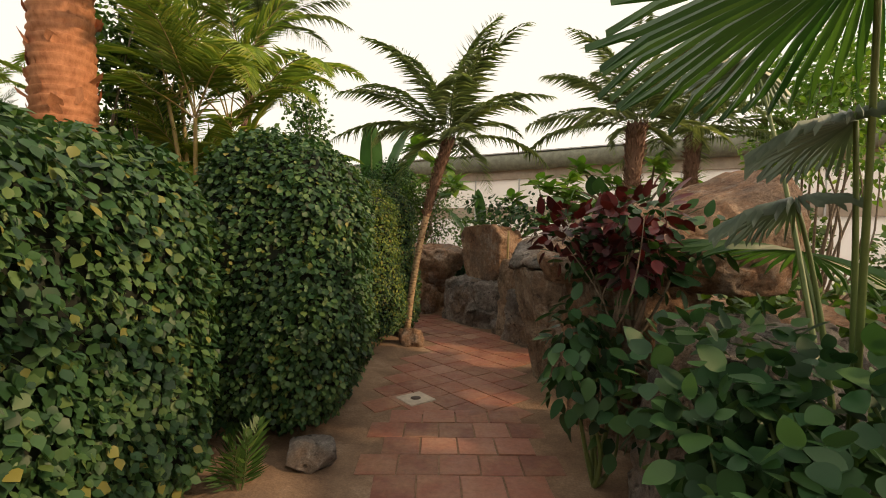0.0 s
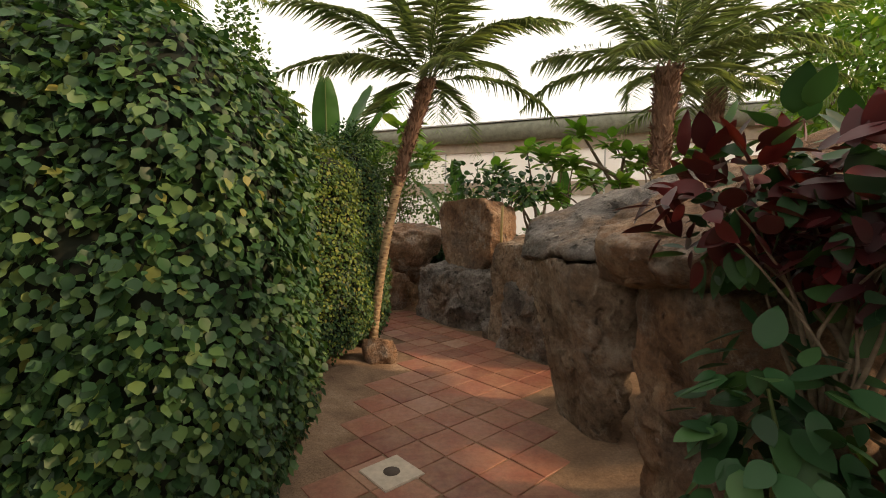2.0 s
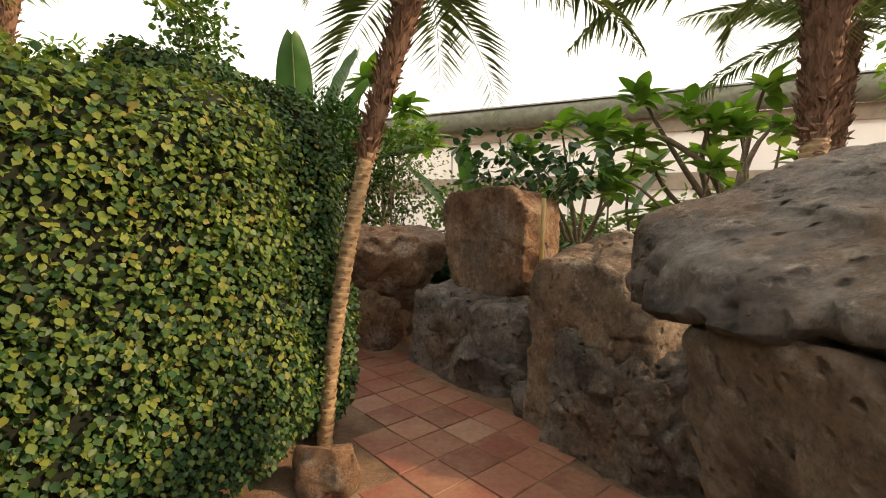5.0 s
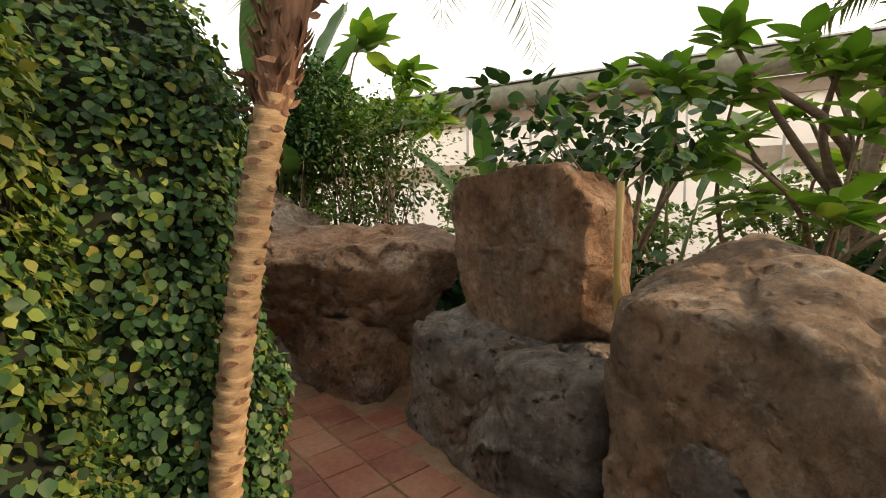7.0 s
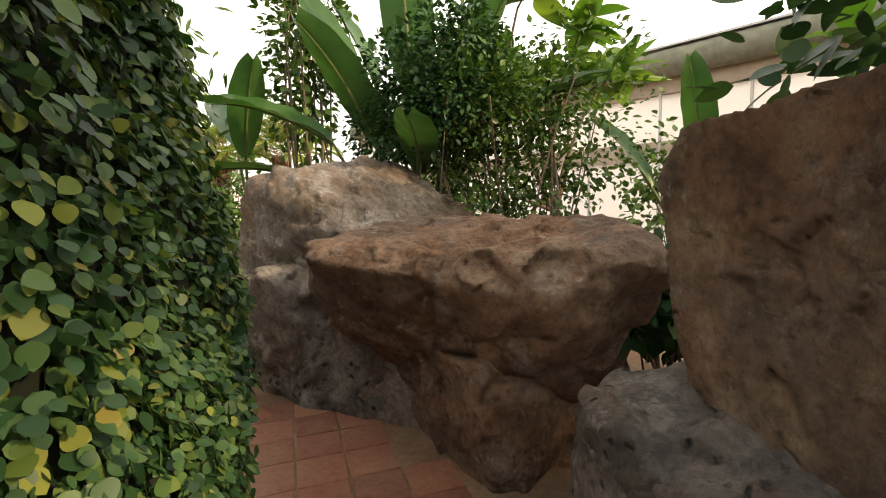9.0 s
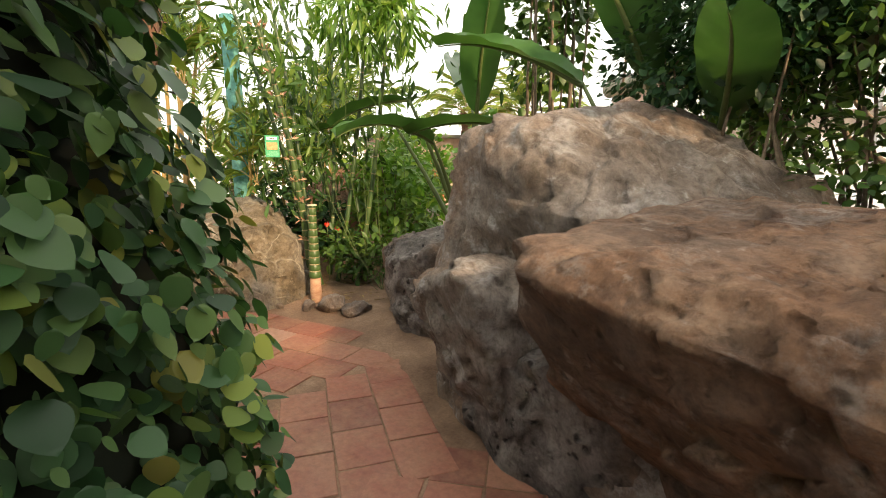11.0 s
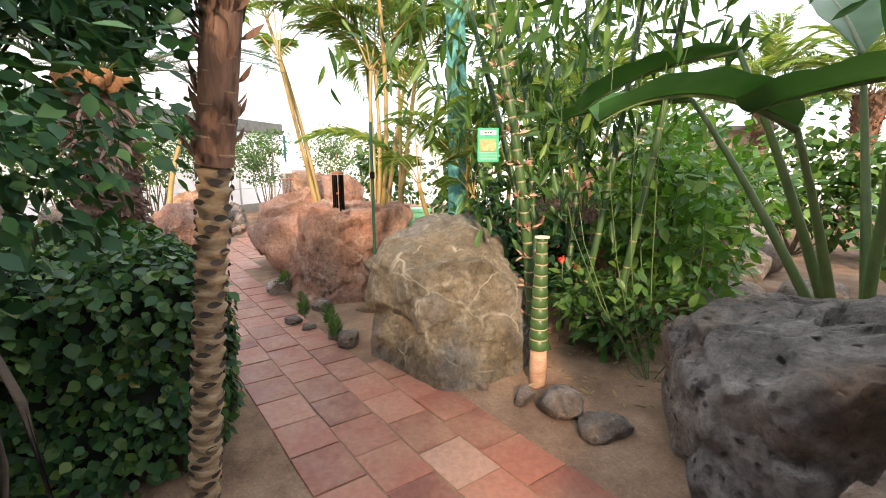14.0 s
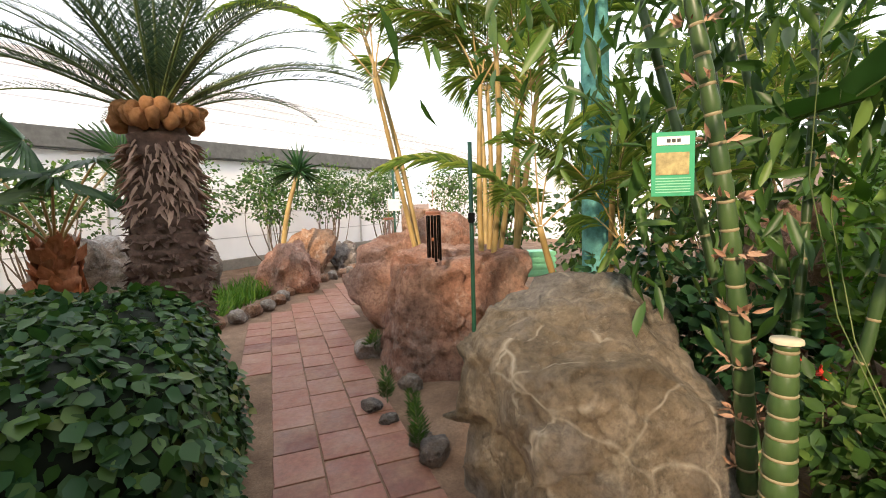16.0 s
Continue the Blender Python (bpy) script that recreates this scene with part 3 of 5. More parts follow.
def hedge(label, at, size, rz, seed, per_m2, leaf_len, leaf, box=5.0, top=0.92, bot=0.95, rough=0.08, leaf2=None, share=0.0, shape=(LEAF_V, LEAF_T)):
    """A clipped hedge: a solid core, painted near-black as inner shade, under a skin of hanging leaves."""
    rng = np.random.default_rng(seed)
    ob = thing("hedge", label, "hedge", at, "", "", rz)
    v, f = lump(size, seed, box=box, top=top, bot=bot, rough=rough, sub=5, cuts=2, fine=0.05, soft=True, cutmin=0.85)
    put("core", mesh_of("core", v - (v - v.mean(0)) * 0.035, f), HEDGE_SHADE, ob)
    a, b, c = v[f[:, 0]], v[f[:, 1]], v[f[:, 2]]
    nr = np.cross(b - a, c - a)
    area = np.linalg.norm(nr, axis=1)
    nr /= area[:, None] + 1e-9
    keep = nr[:, 2] > -0.6
    prob = area * keep
    n = int(prob.sum() / 2 * per_m2)
    pick = rng.choice(len(f), n, p=prob / prob.sum())
    r1, r2 = rng.uniform(size=(n, 1)) ** 0.5, rng.uniform(size=(n, 1))
    pos = a[pick] * (1 - r1) + b[pick] * r1 * (1 - r2) + c[pick] * r1 * r2
    o = nr[pick]
    dens = np.array([noise.noise(Vector(p * 2.6)) + 0.5 * noise.noise(Vector(p * 7)) for p in pos])
    ok = dens + rng.uniform(-0.5, 0.5, n) > -0.95
    pos, o, dens = pos[ok], o[ok], dens[ok]
    n = len(pos)
    pos = pos + o * (rng.uniform(-0.05, 0.045, (n, 1)) + 0.06 * dens[:, None])
    along = o * 0.45 + np.array([0, 0, -0.75]) + rng.normal(0, 0.45, (n, 3))
    face = o + np.array([0, 0, 0.75]) + rng.normal(0, 0.32, (n, 3))
    size_l = leaf_len * rng.uniform(0.55, 1.3, n)
    # leaf2 takes a share that grows with height; the sunlit copy paints lit tops
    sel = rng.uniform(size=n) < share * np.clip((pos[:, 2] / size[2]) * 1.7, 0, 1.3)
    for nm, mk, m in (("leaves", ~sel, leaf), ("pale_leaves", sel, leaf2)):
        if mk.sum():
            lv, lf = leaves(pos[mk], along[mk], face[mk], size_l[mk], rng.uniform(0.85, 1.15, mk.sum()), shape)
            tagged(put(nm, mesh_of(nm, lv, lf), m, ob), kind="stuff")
    return ob

# ---- setting ----
PATH_EDGE = [(0.95, -4), (0.95, 4.4), (1.1, 5.3), (1.55, 5.9), (1.45, 6.3), (1.06, 7.04), (0.74, 7.46), (0.13, 8.5), (-0.02, 9.1), (-0.35, 8.9), (-1.44, 9.55), (-2.86, 9.66), (-3.5, 9.75),
             (-4.4, 9.88), (-5.17, 9.57), (-6.03, 8.92), (-6.55, 8.5), (-7.44, 8.1), (-8.8, 7.5), (-10.6, 7.35), (-12.65, 7.1), (-16, 7.2), (-16, 6.2), (-13.4, 6.4), (-10.5, 6.15), (-9.5, 5.95),
             (-8.1, 6.65), (-7.3, 7.15), (-6.2, 7.7), (-5.5, 8.03), (-4.73, 8.27), (-4.0, 8.55), (-3.3, 8.5), (-2.5, 8.3), (-1.5, 8.0), (-0.8, 7.7), (-0.35, 7.3), (-0.15, 6.7), (-0.15, 6.2),
             (-0.45, 5.8), (-0.5, 4.5), (-0.42, 3.3), (-0.42, -4)]
EDGE = np.array(PATH_EDGE)


def edge_distance(pts):
    """Signed distance to the path's edge; negative on the path."""
    a, b = EDGE, np.roll(EDGE, -1, 0)
    d = b - a
    rel = pts[:, None] - a[None]
    t = np.clip((rel * d).sum(-1) / (d * d).sum(-1), 0, 1)
    dist = np.linalg.norm(rel - t[..., None] * d, axis=-1).min(1)
    cross = ((a[None, :, 1] > pts[:, None, 1]) != (b[None, :, 1] > pts[:, None, 1]))
    xs = a[None, :, 0] + (pts[:, None, 1] - a[None, :, 1]) / np.where(d[None, :, 1] == 0, 1e-9, d[None, :, 1]) * d[None, :, 0]
    inside = (cross & (pts[:, None, 0] < xs)).sum(1) % 2 == 1
    return np.where(inside, -dist, dist)


SOIL, sn, sl, sb = mat("dry_sandy_soil", 0.95)
sco = sn.new("ShaderNodeTexCoord").outputs["Object"]
sr = ramp(sn, ((0.3, (0.13, 0.075, 0.045)), (0.55, (0.26, 0.165, 0.105)), (0.75, (0.38, 0.27, 0.19))))
sl.new(noisy(sn, sl, 2.5, 8, 0.65, sco), sr.inputs[0])
sg = ramp(sn, ((0.3, (0.6, 0.6, 0.6)), (0.7, (1.2, 1.2, 1.2))))
sl.new(noisy(sn, sl, 60, 5, 0.7, sco), sg.inputs[0])
sl.new(mixed(sn, sl, 0.8, sr.outputs[0], sg.outputs[0], "MULTIPLY"), sb.inputs["Base Color"])
bump(sn, sl, sb, noisy(sn, sl, 30, 8, 0.7, sco), 0.7, 0.02)

xs = np.r_[-300, -120, -50, -30, -22, np.arange(-17, 4.01, 0.1), 6, 9, 14, 25, 60, 150, 300]
ys = np.r_[-300, -100, -40, -20, -10, -6, np.arange(-4, 13.01, 0.1), 15, 18, 22, 30, 60, 150, 300]
gx, gy = np.meshgrid(xs, ys, indexing="ij")
flat = np.stack([gx.ravel(), gy.ravel()], 1)
dd = np.concatenate([edge_distance(c) for c in np.array_split(flat, 40)])
rise = np.clip(dd / 0.45, 0, 1)
gz = -0.007 + rise * np.array([0.045 + 0.05 * noise.noise(Vector((p[0] * 1.3, p[1] * 1.3, 0))) + 0.02 * noise.noise(Vector((p[0] * 6, p[1] * 6, 3))) for p in flat])
gi, gj = np.meshgrid(np.arange(len(xs) - 1), np.arange(len(ys) - 1), indexing="ij")
ny = len(ys)
gq = np.stack([gi * ny + gj, (gi + 1) * ny + gj, (gi + 1) * ny + gj + 1, gi * ny + gj + 1], -1).reshape(-1, 4)
tagged(put("ground", mesh_of("ground", np.c_[flat, gz], gq), SOIL), "dry sandy brown soil of the planting beds", "ground", "", "structure")

FILM, fn, fl, fb = mat("white_greenhouse_film", 0.5)
fco = fn.new("ShaderNodeTexCoord").outputs["Object"]
fr = ramp(fn, ((0.3, (0.9, 0.9, 0.9)), (0.7, (0.97, 0.97, 0.97))))
fl.new(noisy(fn, fl, 1.2, 6, 0.6, fco), fr.inputs[0])
fl.new(fr.outputs[0], fb.inputs["Base Color"])
ft = fn.new("ShaderNodeBsdfTranslucent")
fl.new(fr.outputs[0], ft.inputs[0])
fm = fn.new("ShaderNodeMixShader")
fm.inputs[0].default_value = 0.55
fl.new(fb.outputs[0], fm.inputs[1])
fl.new(ft.outputs[0], fm.inputs[2])
fl.new(fm.outputs[0], fn["Material Output"].inputs[0])
BEIGE = plain("faded_beige_cloth", (0.42, 0.34, 0.27), 0.9, 0, 0.2, 3)
SHADE = plain("grey_green_shade_cloth", (0.2, 0.2, 0.15), 0.95, 0, 0.3, 5)
GUTTER = plain("dark_grey_gutter", (0.11, 0.11, 0.105), 0.8, 0, 0.3, 6)
STEEL = plain("pale_steel_post", (0.5, 0.5, 0.5), 0.45, 0.4, 0.1)
HOUSE = pose(0, 0, 0, 0, 0, -28)


def block(lo, hi, bevel=0.0):
    bm = bmesh.new()
    bmesh.ops.create_cube(bm, size=1)
    for v in bm.verts:
        v.co = Vector([(a + b) / 2 + c * (b - a) for a, b, c in zip(lo, hi, v.co)])
    if bevel:
        bmesh.ops.bevel(bm, geom=bm.edges, offset=bevel, segments=2, affect="EDGES")
    return bm


def house(name, label, lo, hi, material, category="wall", parent=None, bevel=0.0):
    ob = part(name, block(lo, hi, bevel), material, parent)
    if parent is None:
        ob.matrix_basis = HOUSE
        tagged(ob, label, category, "", "structure")
    return ob


wn1 = house("wall_north", "white film wall of the greenhouse with beige rails", (-22, 17.8, -0.1), (16, 17.86, 2.2), FILM)
house("rail", "", (-22, 17.7, 2.2), (16, 17.9, 2.65), BEIGE, parent=wn1)
house("upper_film", "", (-22, 17.82, 2.65), (16, 17.86, 3.75), FILM, parent=wn1)
house("beam", "", (-22, 17.65, 3.75), (16, 17.9, 4.12), BEIGE, parent=wn1)
for i in range(20):
    house("post", "", (-21.5 + 1.9 * i, 17.6, -0.1), (-21.45 + 1.9 * i, 17.66, 3.75), STEEL, parent=wn1)
ev, eq = tube([(-22, 17.5, 4.42), (-10, 17.5, 4.38), (0, 17.5, 4.42), (8, 17.5, 4.4), (16, 17.5, 4.44)], 0.32, 16)
eave = put("eave", mesh_of("eave", ev, eq), SHADE, wn1, "rolled grey-green shade cloth")
house("eave_flashing", "", (-22, 17.3, 4.72), (16, 17.9, 4.76), STEEL, parent=wn1)

ws = house("wall_south", "white panelled greenhouse wall under a dark gutter", (-22, -4.36, -0.1), (13, -4.3, 2.75), FILM)
house("gutter", "", (-22, -4.5, 2.72), (13, -4.1, 3.12), GUTTER, parent=ws, bevel=0.03)
house("kerb", "", (-22, -4.25, -0.1), (13, -4.1, 0.28), plain("grey_kerb", (0.3, 0.28, 0.25), 0.9), parent=ws)
for i in range(18):
    house("post", "", (-21.5 + 1.9 * i, -4.29, -0.1), (-21.46 + 1.9 * i, -4.24, 2.75), STEEL, parent=ws)
for z in (0.8, 1.4, 2.0):
    house("batten", "", (-22, -4.298, z), (13, -4.285, z + 0.018), STEEL, parent=ws)
bm = bmesh.new()
quad = [bm.verts.new(p) for p in ((-40, -4.5, 3.1), (30, -4.5, 3.1), (30, -26, 10.5), (-40, -26, 10.5))]
bm.faces.new(quad)
bmesh.ops.solidify(bm, geom=bm.faces[:], thickness=0.02)
roof = part("roof_film", bm, FILM)
roof.matrix_basis = HOUSE
tagged(roof, "white translucent film roof of the next bay", "roof", "", "structure")
SEAM = plain("grey_film_seam", (0.45, 0.45, 0.46), 0.7)
for k in range(1, 6):
    y, z = -4.5 - 21.5 * k / 6, 3.1 + 7.4 * k / 6
    sv, sq = tube([(-40, y, z + 0.02), (0, y, z + 0.02), (30, y, z + 0.02)], 0.018, 6)
    put("seam", mesh_of("seam", sv, sq), SEAM, roof)
for k in range(22):
    x = -38 + 3 * k
    sv, sq = tube([(x, -4.5, 3.12), (x, -15, 6.72), (x, -26, 10.52)], 0.014, 6)
    put("seam", mesh_of("seam", sv, sq), SEAM, roof)
house("wall_west", "white film end wall of the greenhouse", (-24.06, -4.3, -0.1), (-24, 17.8, 2.6), FILM)
house("wall_east", "low white film end wall of the greenhouse", (14, -4.3, -0.1), (14.06, 17.8, 1.6), FILM)

# ---- boulders of the outcrop ----
OUT = "boulders beside the path"
crag("grey pitted slab laid over a stone pier", (1.75, 5.0, 1.42), [(225, -78, 0.34), (200, 67, 0.21), (250, 76, 0.37), (268, -12, 0.58), (262, 36, 0.54), (80, 10, 0.7), (190, -28, 0.83), (160, 10, 0.91), (0, 0, 1.05), (0, -90, 0.27)], 11, GREY, edge=9, rough=0.05, fine=0.022, pits=0.03, name="capstone")
crag("brown weathered slab overhanging the path", (1.85, 3.75, 1.4), [(200, -22, 0.70), (240, -74, 0.29), (205, 66, 0.28), (275, -10, 0.52), (262, 42, 0.47), (150, 10, 0.89), (90, 0, 0.6), (0, 0, 0.95), (0, -90, 0.25)], 12, BROWN, edge=12, rough=0.05, name="capstone")
crag("grey-brown stone pier narrowing to its foot", (1.22, 4.85, 0.6), [(190, -11, 0.14), (232, -9, 0.25), (278, -8, 0.42), (350, -6, 0.26), (80, 0, 0.45), (140, -10, 0.37), (0, 90, 0.62), (0, -90, 0.85)], 13, DUN, edge=9, rough=0.07)
crag("brown stone pier under the capstone", (1.6, 3.7, 0.6), [(190, -4, 0.32), (238, 2, 0.40), (280, 2, 0.45), (0, 0, 0.5), (82, 0, 0.30), (0, 90, 0.62), (0, -90, 0.85)], 14, BROWN, edge=12, rough=0.06)
crag("grey rounded boulder under the leaves", (1.85, 2.45, 0.5), [(190, 5, 0.48), (240, 8, 0.47), (290, 5, 0.49), (0, 5, 0.55), (90, 5, 0.5), (130, 8, 0.49), (215, 55, 0.58), (0, 85, 0.61), (0, -90, 0.75)], 15, GREY, edge=8, rough=0.06)
crag("reddish boulder behind the shrub", (2.6, 3.0, 0.7), [(195, 4, 0.58), (250, 4, 0.57), (300, 4, 0.53), (30, 4, 0.53), (110, 4, 0.5), (220, 70, 0.21), (0, -90, 0.95)], 16, BROWN, edge=12)
crag("dark lava boulder at the path edge", (1.5, 6.65, 0.3), [(214, 6, 0.29), (262, 2, 0.38), (300, 8, 0.45), (10, 5, 0.46), (60, 5, 0.49), (140, 5, 0.54), (230, 50, 0.41), (280, 80, 0.46), (0, -90, 0.5)], 17, GREY, edge=8, rough=0.07, fine=0.022, pits=0.035)
crag("tall grey-brown boulder with a pitted face", (1.45, 7.05, 0.62), [(210, 1, 0.38), (140, 0, 0.54), (160, 4, 0.54), (290, 6, 0.6), (250, 3, 0.58), (20, 0, 0.53), (70, 0, 0.6), (205, 77, 0.63), (300, 62, 0.66), (150, 60, 0.70), (0, -90, 0.87)], 18, DUN, edge=18, rough=0.035, pits=0.012, chips=0.35)
crag("round dark boulder wedged behind", (2.2, 6.35, 0.4), [(200, 5, 0.34), (250, 5, 0.4), (310, 5, 0.4), (20, 5, 0.39), (100, 5, 0.44), (225, 50, 0.45), (0, 85, 0.5), (0, -90, 0.6)], 19, GREY, edge=7, rough=0.06)
crag("grey cracked boulder carrying an upright stone", (0.68, 8.2, 0.38), [(213, 2, 0.32), (245, 2, 0.49), (285, 0, 0.73), (150, 4, 0.78), (178, 4, 0.63), (35, 0, 0.66), (90, 0, 0.8), (210, 46, 0.44), (200, 80, 0.4), (300, 78, 0.47), (0, -90, 0.58)], 20, GREY, edge=9, rough=0.045, fine=0.016, pits=0.022)
crag("upright brown sandstone slab balanced on a boulder", (0.9, 8.25, 1.3), [(215, -5, 0.23), (142, -8, 0.61), (288, -8, 0.53), (330, 2, 0.47), (35, 0, 0.45), (90, 0, 0.6), (60, 82, 0.39), (320, 44, 0.49), (250, -76, 0.6), (150, -60, 0.67)], 21, BROWN, edge=24, rough=0.025, fine=0.008, pits=0.006, chips=0.3, name="standing_stone")
crag("brown trough-shaped boulder overhanging the path", (-0.5, 9.4, 0.85), [(257, -26, 0.41), (312, -28, 0.63), (20, -22, 0.67), (80, -8, 0.53), (172, -4, 1.0), (215, -6, 1.01), (258, 84, 0.43), (262, 42, 0.59), (318, 55, 0.78), (257, -52, 0.39), (300, -60, 0.58), (0, -90, 0.5)], 23, BROWN, edge=18, rough=0.06, fine=0.016, hollow=(250, 62, 24, 0.07))
crag("dark boulder at the foot of the trough stone", (-0.6, 9.6, 0.3), [(229, -8, 0.4), (325, -4, 0.68), (275, -6, 0.78), (60, 0, 0.55), (120, 0, 0.55), (195, 0, 0.84), (0, 90, 0.36), (0, -90, 0.5)], 24, BROWN, edge=12, rough=0.06)
crag("large pale tan boulder with worn hollows", (-1.8, 10.35, 0.85), [(225, 2, 1.05), (172, 3, 1.08), (190, 12, 1.16), (262, 6, 0.71), (345, 57, 0.72), (80, 2, 0.69), (125, 5, 0.72), (0, 5, 1.24), (200, 84, 0.97), (235, 42, 1.17), (290, 38, 0.81), (0, -90, 1.1)], 25, TAN, edge=14, rough=0.075, fine=0.018, hollow=(232, 8, 22, 0.09))
crag("pale boulder jutting under the large one", (-2.5, 9.98, 0.52), [(186, -34, 0.38), (222, -22, 0.4), (252, -14, 0.41), (215, 58, 0.43), (120, -10, 0.47), (0, 0, 0.7), (80, 0, 0.63), (0, 88, 0.48), (0, -90, 0.3)], 26, TAN, edge=14, rough=0.06, fine=0.016)
crag("dark stone block under the jutting boulder", (-2.2, 9.95, 0.2), [(248, -3, 0.36), (190, -8, 0.52), (270, 0, 0.5), (0, 0, 1.0), (90, 0, 0.55), (0, 90, 0.42), (0, -90, 0.4)], 45, GREY, edge=14, rough=0.07)
crag("grey flat-topped boulder by the bare soil", (-3.98, 10.6, 0.35), [(243, -6, 0.34), (205, 2, 0.44), (170, 6, 0.72), (125, 8, 0.65), (330, 0, 0.68), (285, -5, 0.53), (60, 4, 0.75), (215, 78, 0.44), (250, 50, 0.47), (0, -90, 0.55)], 27, GREY, edge=14, rough=0.06, fine=0.016)
crag("tall pale grey boulder beside the hedge", (-2.75, 7.7, 0.7), [(58, 9, 0.38), (100, 10, 0.44), (10, 6, 0.49), (178, 6, 0.48), (140, 12, 0.46), (270, 0, 0.5), (80, 52, 0.64), (60, 80, 0.77), (0, -90, 0.95)], 28, TAN, edge=14, rough=0.05, fine=0.014)
crag("olive boulder with pale veins and an undercut lip", (-5.88, 9.45, 0.48), [(16, 12, 0.57), (300, 2, 0.43), (340, 16, 0.53), (238, 0, 0.59), (275, 30, 0.56), (165, 0, 0.68), (90, 4, 0.64), (55, 20, 0.65), (62, 48, 0.54), (330, 74, 0.42), (285, 68, 0.46), (0, -90, 0.73)], 30, OLIVE, edge=14, rough=0.05, fine=0.008, ledge=(290, 55, 0.42, 0.14))
crag("pink weathered boulder standing on the path edge", (-7.95, 8.8, 0.5), [(0, 9, 0.49), (290, 10, 0.56), (330, 8, 0.58), (40, 9, 0.51), (90, 4, 0.73), (180, 4, 0.73), (240, 6, 0.67), (0, 86, 0.55), (320, 55, 0.71), (0, -90, 0.75)], 31, PINK, edge=14, rough=0.045, fine=0.012)
rock("small grey stone at the foot of the boulders", (0.98, 7.32, -0.03), (0.3, 0.26, 0.26), 10, 22, GREY, OUT, "stone", sub=4)
rock("small grey boulder by the palm foot", (-3.58, 8.38, -0.06), (0.46, 0.36, 0.34), 0, 29, GREY, OUT, "stone", sub=4)
rock("large pink boulder at the bend of the path", (-9.9, 8.35, -0.05), (2.4, 2.0, 1.32), 0, 32, PINK, OUT, box=2.8, top=0.75, bot=1.05, rough=0.14)
rock("pink block in the flower bed", (-11.9, 5.7, -0.05), (1.5, 1.2, 0.95), 20, 33, PINK, OUT, box=3, top=0.75, bot=1.0)
rock("brown block in the flower bed", (-13.8, 5.5, -0.05), (1.3, 1.1, 0.95), 50, 34, BROWN, OUT, box=3, top=0.8)
rock("dark grey block beside the path", (-14.8, 6.0, -0.05), (1.2, 0.9, 0.7), 10, 35, GREY, OUT, box=3, top=0.8)
rock("brown stacked rock by the wall", (-16.5, 7.8, -0.05), (1.6, 1.3, 0.8), 0, 36, BROWN, OUT, box=3, rough=0.14)
rock("brown flat rock lying on another", (-16.5, 7.8, 0.7), (1.8, 1.2, 0.6), 20, 37, BROWN, OUT, box=3, rough=0.14)
rock("pale brown boulder near the white wall", (-9.6, 3.9, -0.05), (2.0, 1.4, 1.2), 0, 38, TAN, OUT, box=3, top=0.8)
rock("pale brown boulder near the white wall", (-12.0, 3.9, -0.05), (1.5, 1.2, 0.9), 40, 39, TAN, OUT, box=3, top=0.8)
rock("orange-brown rock under the bamboo", (-7.5, 11.3, -0.05), (0.9, 0.8, 1.2), 0, 40, PINK, OUT, box=3)
rock("brown rock behind the bamboo", (-8.6, 12.2, -0.05), (1.6, 1.2, 1.4), 0, 41, PINK, OUT, box=3)
rock("brown stone at the palm foot", (-0.32, 6.35, -0.05), (0.36, 0.34, 0.3), 20, 42, BROWN, OUT, "stone", sub=4)
rock("grey stone by the hedge foot", (-0.68, 3.0, -0.04), (0.34, 0.28, 0.22), 15, 43, GREY, OUT, "stone", sub=4)
rock("brown stone half sunk in soil", (-1.1, 2.75, -0.04), (0.36, 0.26, 0.12), 0, 44, BROWN, OUT, "stone", sub=4)
rng = np.random.default_rng(5)
for x, y, s in ((-4.75, 9.98, 0.3), (-4.45, 10.12, 0.32), (-4.95, 9.82, 0.17), (-5.2, 9.62, 0.1), (-6.25, 8.72, 0.26), (-6.45, 8.62, 0.2), (-7.3, 8.45, 0.22), (-6.75, 8.35, 0.16), (-6.95, 8.2, 0.18), (-8.2, 7.95, 0.4), (-8.0, 8.2, 0.3)):
    rock("small brown-grey stone beside the path", (x, y, -0.03), (s, s * rng.uniform(0.7, 1), s * rng.uniform(0.4, 0.7)), rng.uniform(0, 180), int(rng.integers(1000)), (GREY, BROWN, TAN)[int(rng.integers(3))], "stones beside the path", "stone", sub=4)
for i in range(16):
    t = i / 15
    x, y = -9.3 - 5.2 * t, 5.72 + 0.55 * t + 0.12 * math.sin(9 * t)
    rock("rounded brown stone edging the path", (x, y, -0.03), (0.36, 0.24, 0.2), rng.uniform(-20, 20), 100 + i, TAN if i % 2 else BROWN, "edging stones", "edging_stone", sub=3)

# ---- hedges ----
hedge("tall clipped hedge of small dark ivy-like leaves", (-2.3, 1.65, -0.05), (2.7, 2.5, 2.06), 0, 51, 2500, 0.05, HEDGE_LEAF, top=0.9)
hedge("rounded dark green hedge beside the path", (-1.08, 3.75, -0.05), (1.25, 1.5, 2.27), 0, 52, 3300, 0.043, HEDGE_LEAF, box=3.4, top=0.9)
hedge("flat-faced hedge with sunlit yellow-green painted into its upper leaves", (-1.5, 6.15, -0.05), (1.95, 1.5, 2.02), 50, 53, 4300, 0.033, HEDGE_LEAF, box=6, leaf2=HEDGE_SUNLIT, share=0.5)
hedge("dark hedge round the bend of the path", (-1.24, 7.15, -0.05), (1.5, 1.43, 2.24), 128, 54, 5200, 0.031, HEDGE_LEAF, box=5.5, top=0.96, shape=FINE, leaf2=HEDGE_SUNLIT, share=0.12)
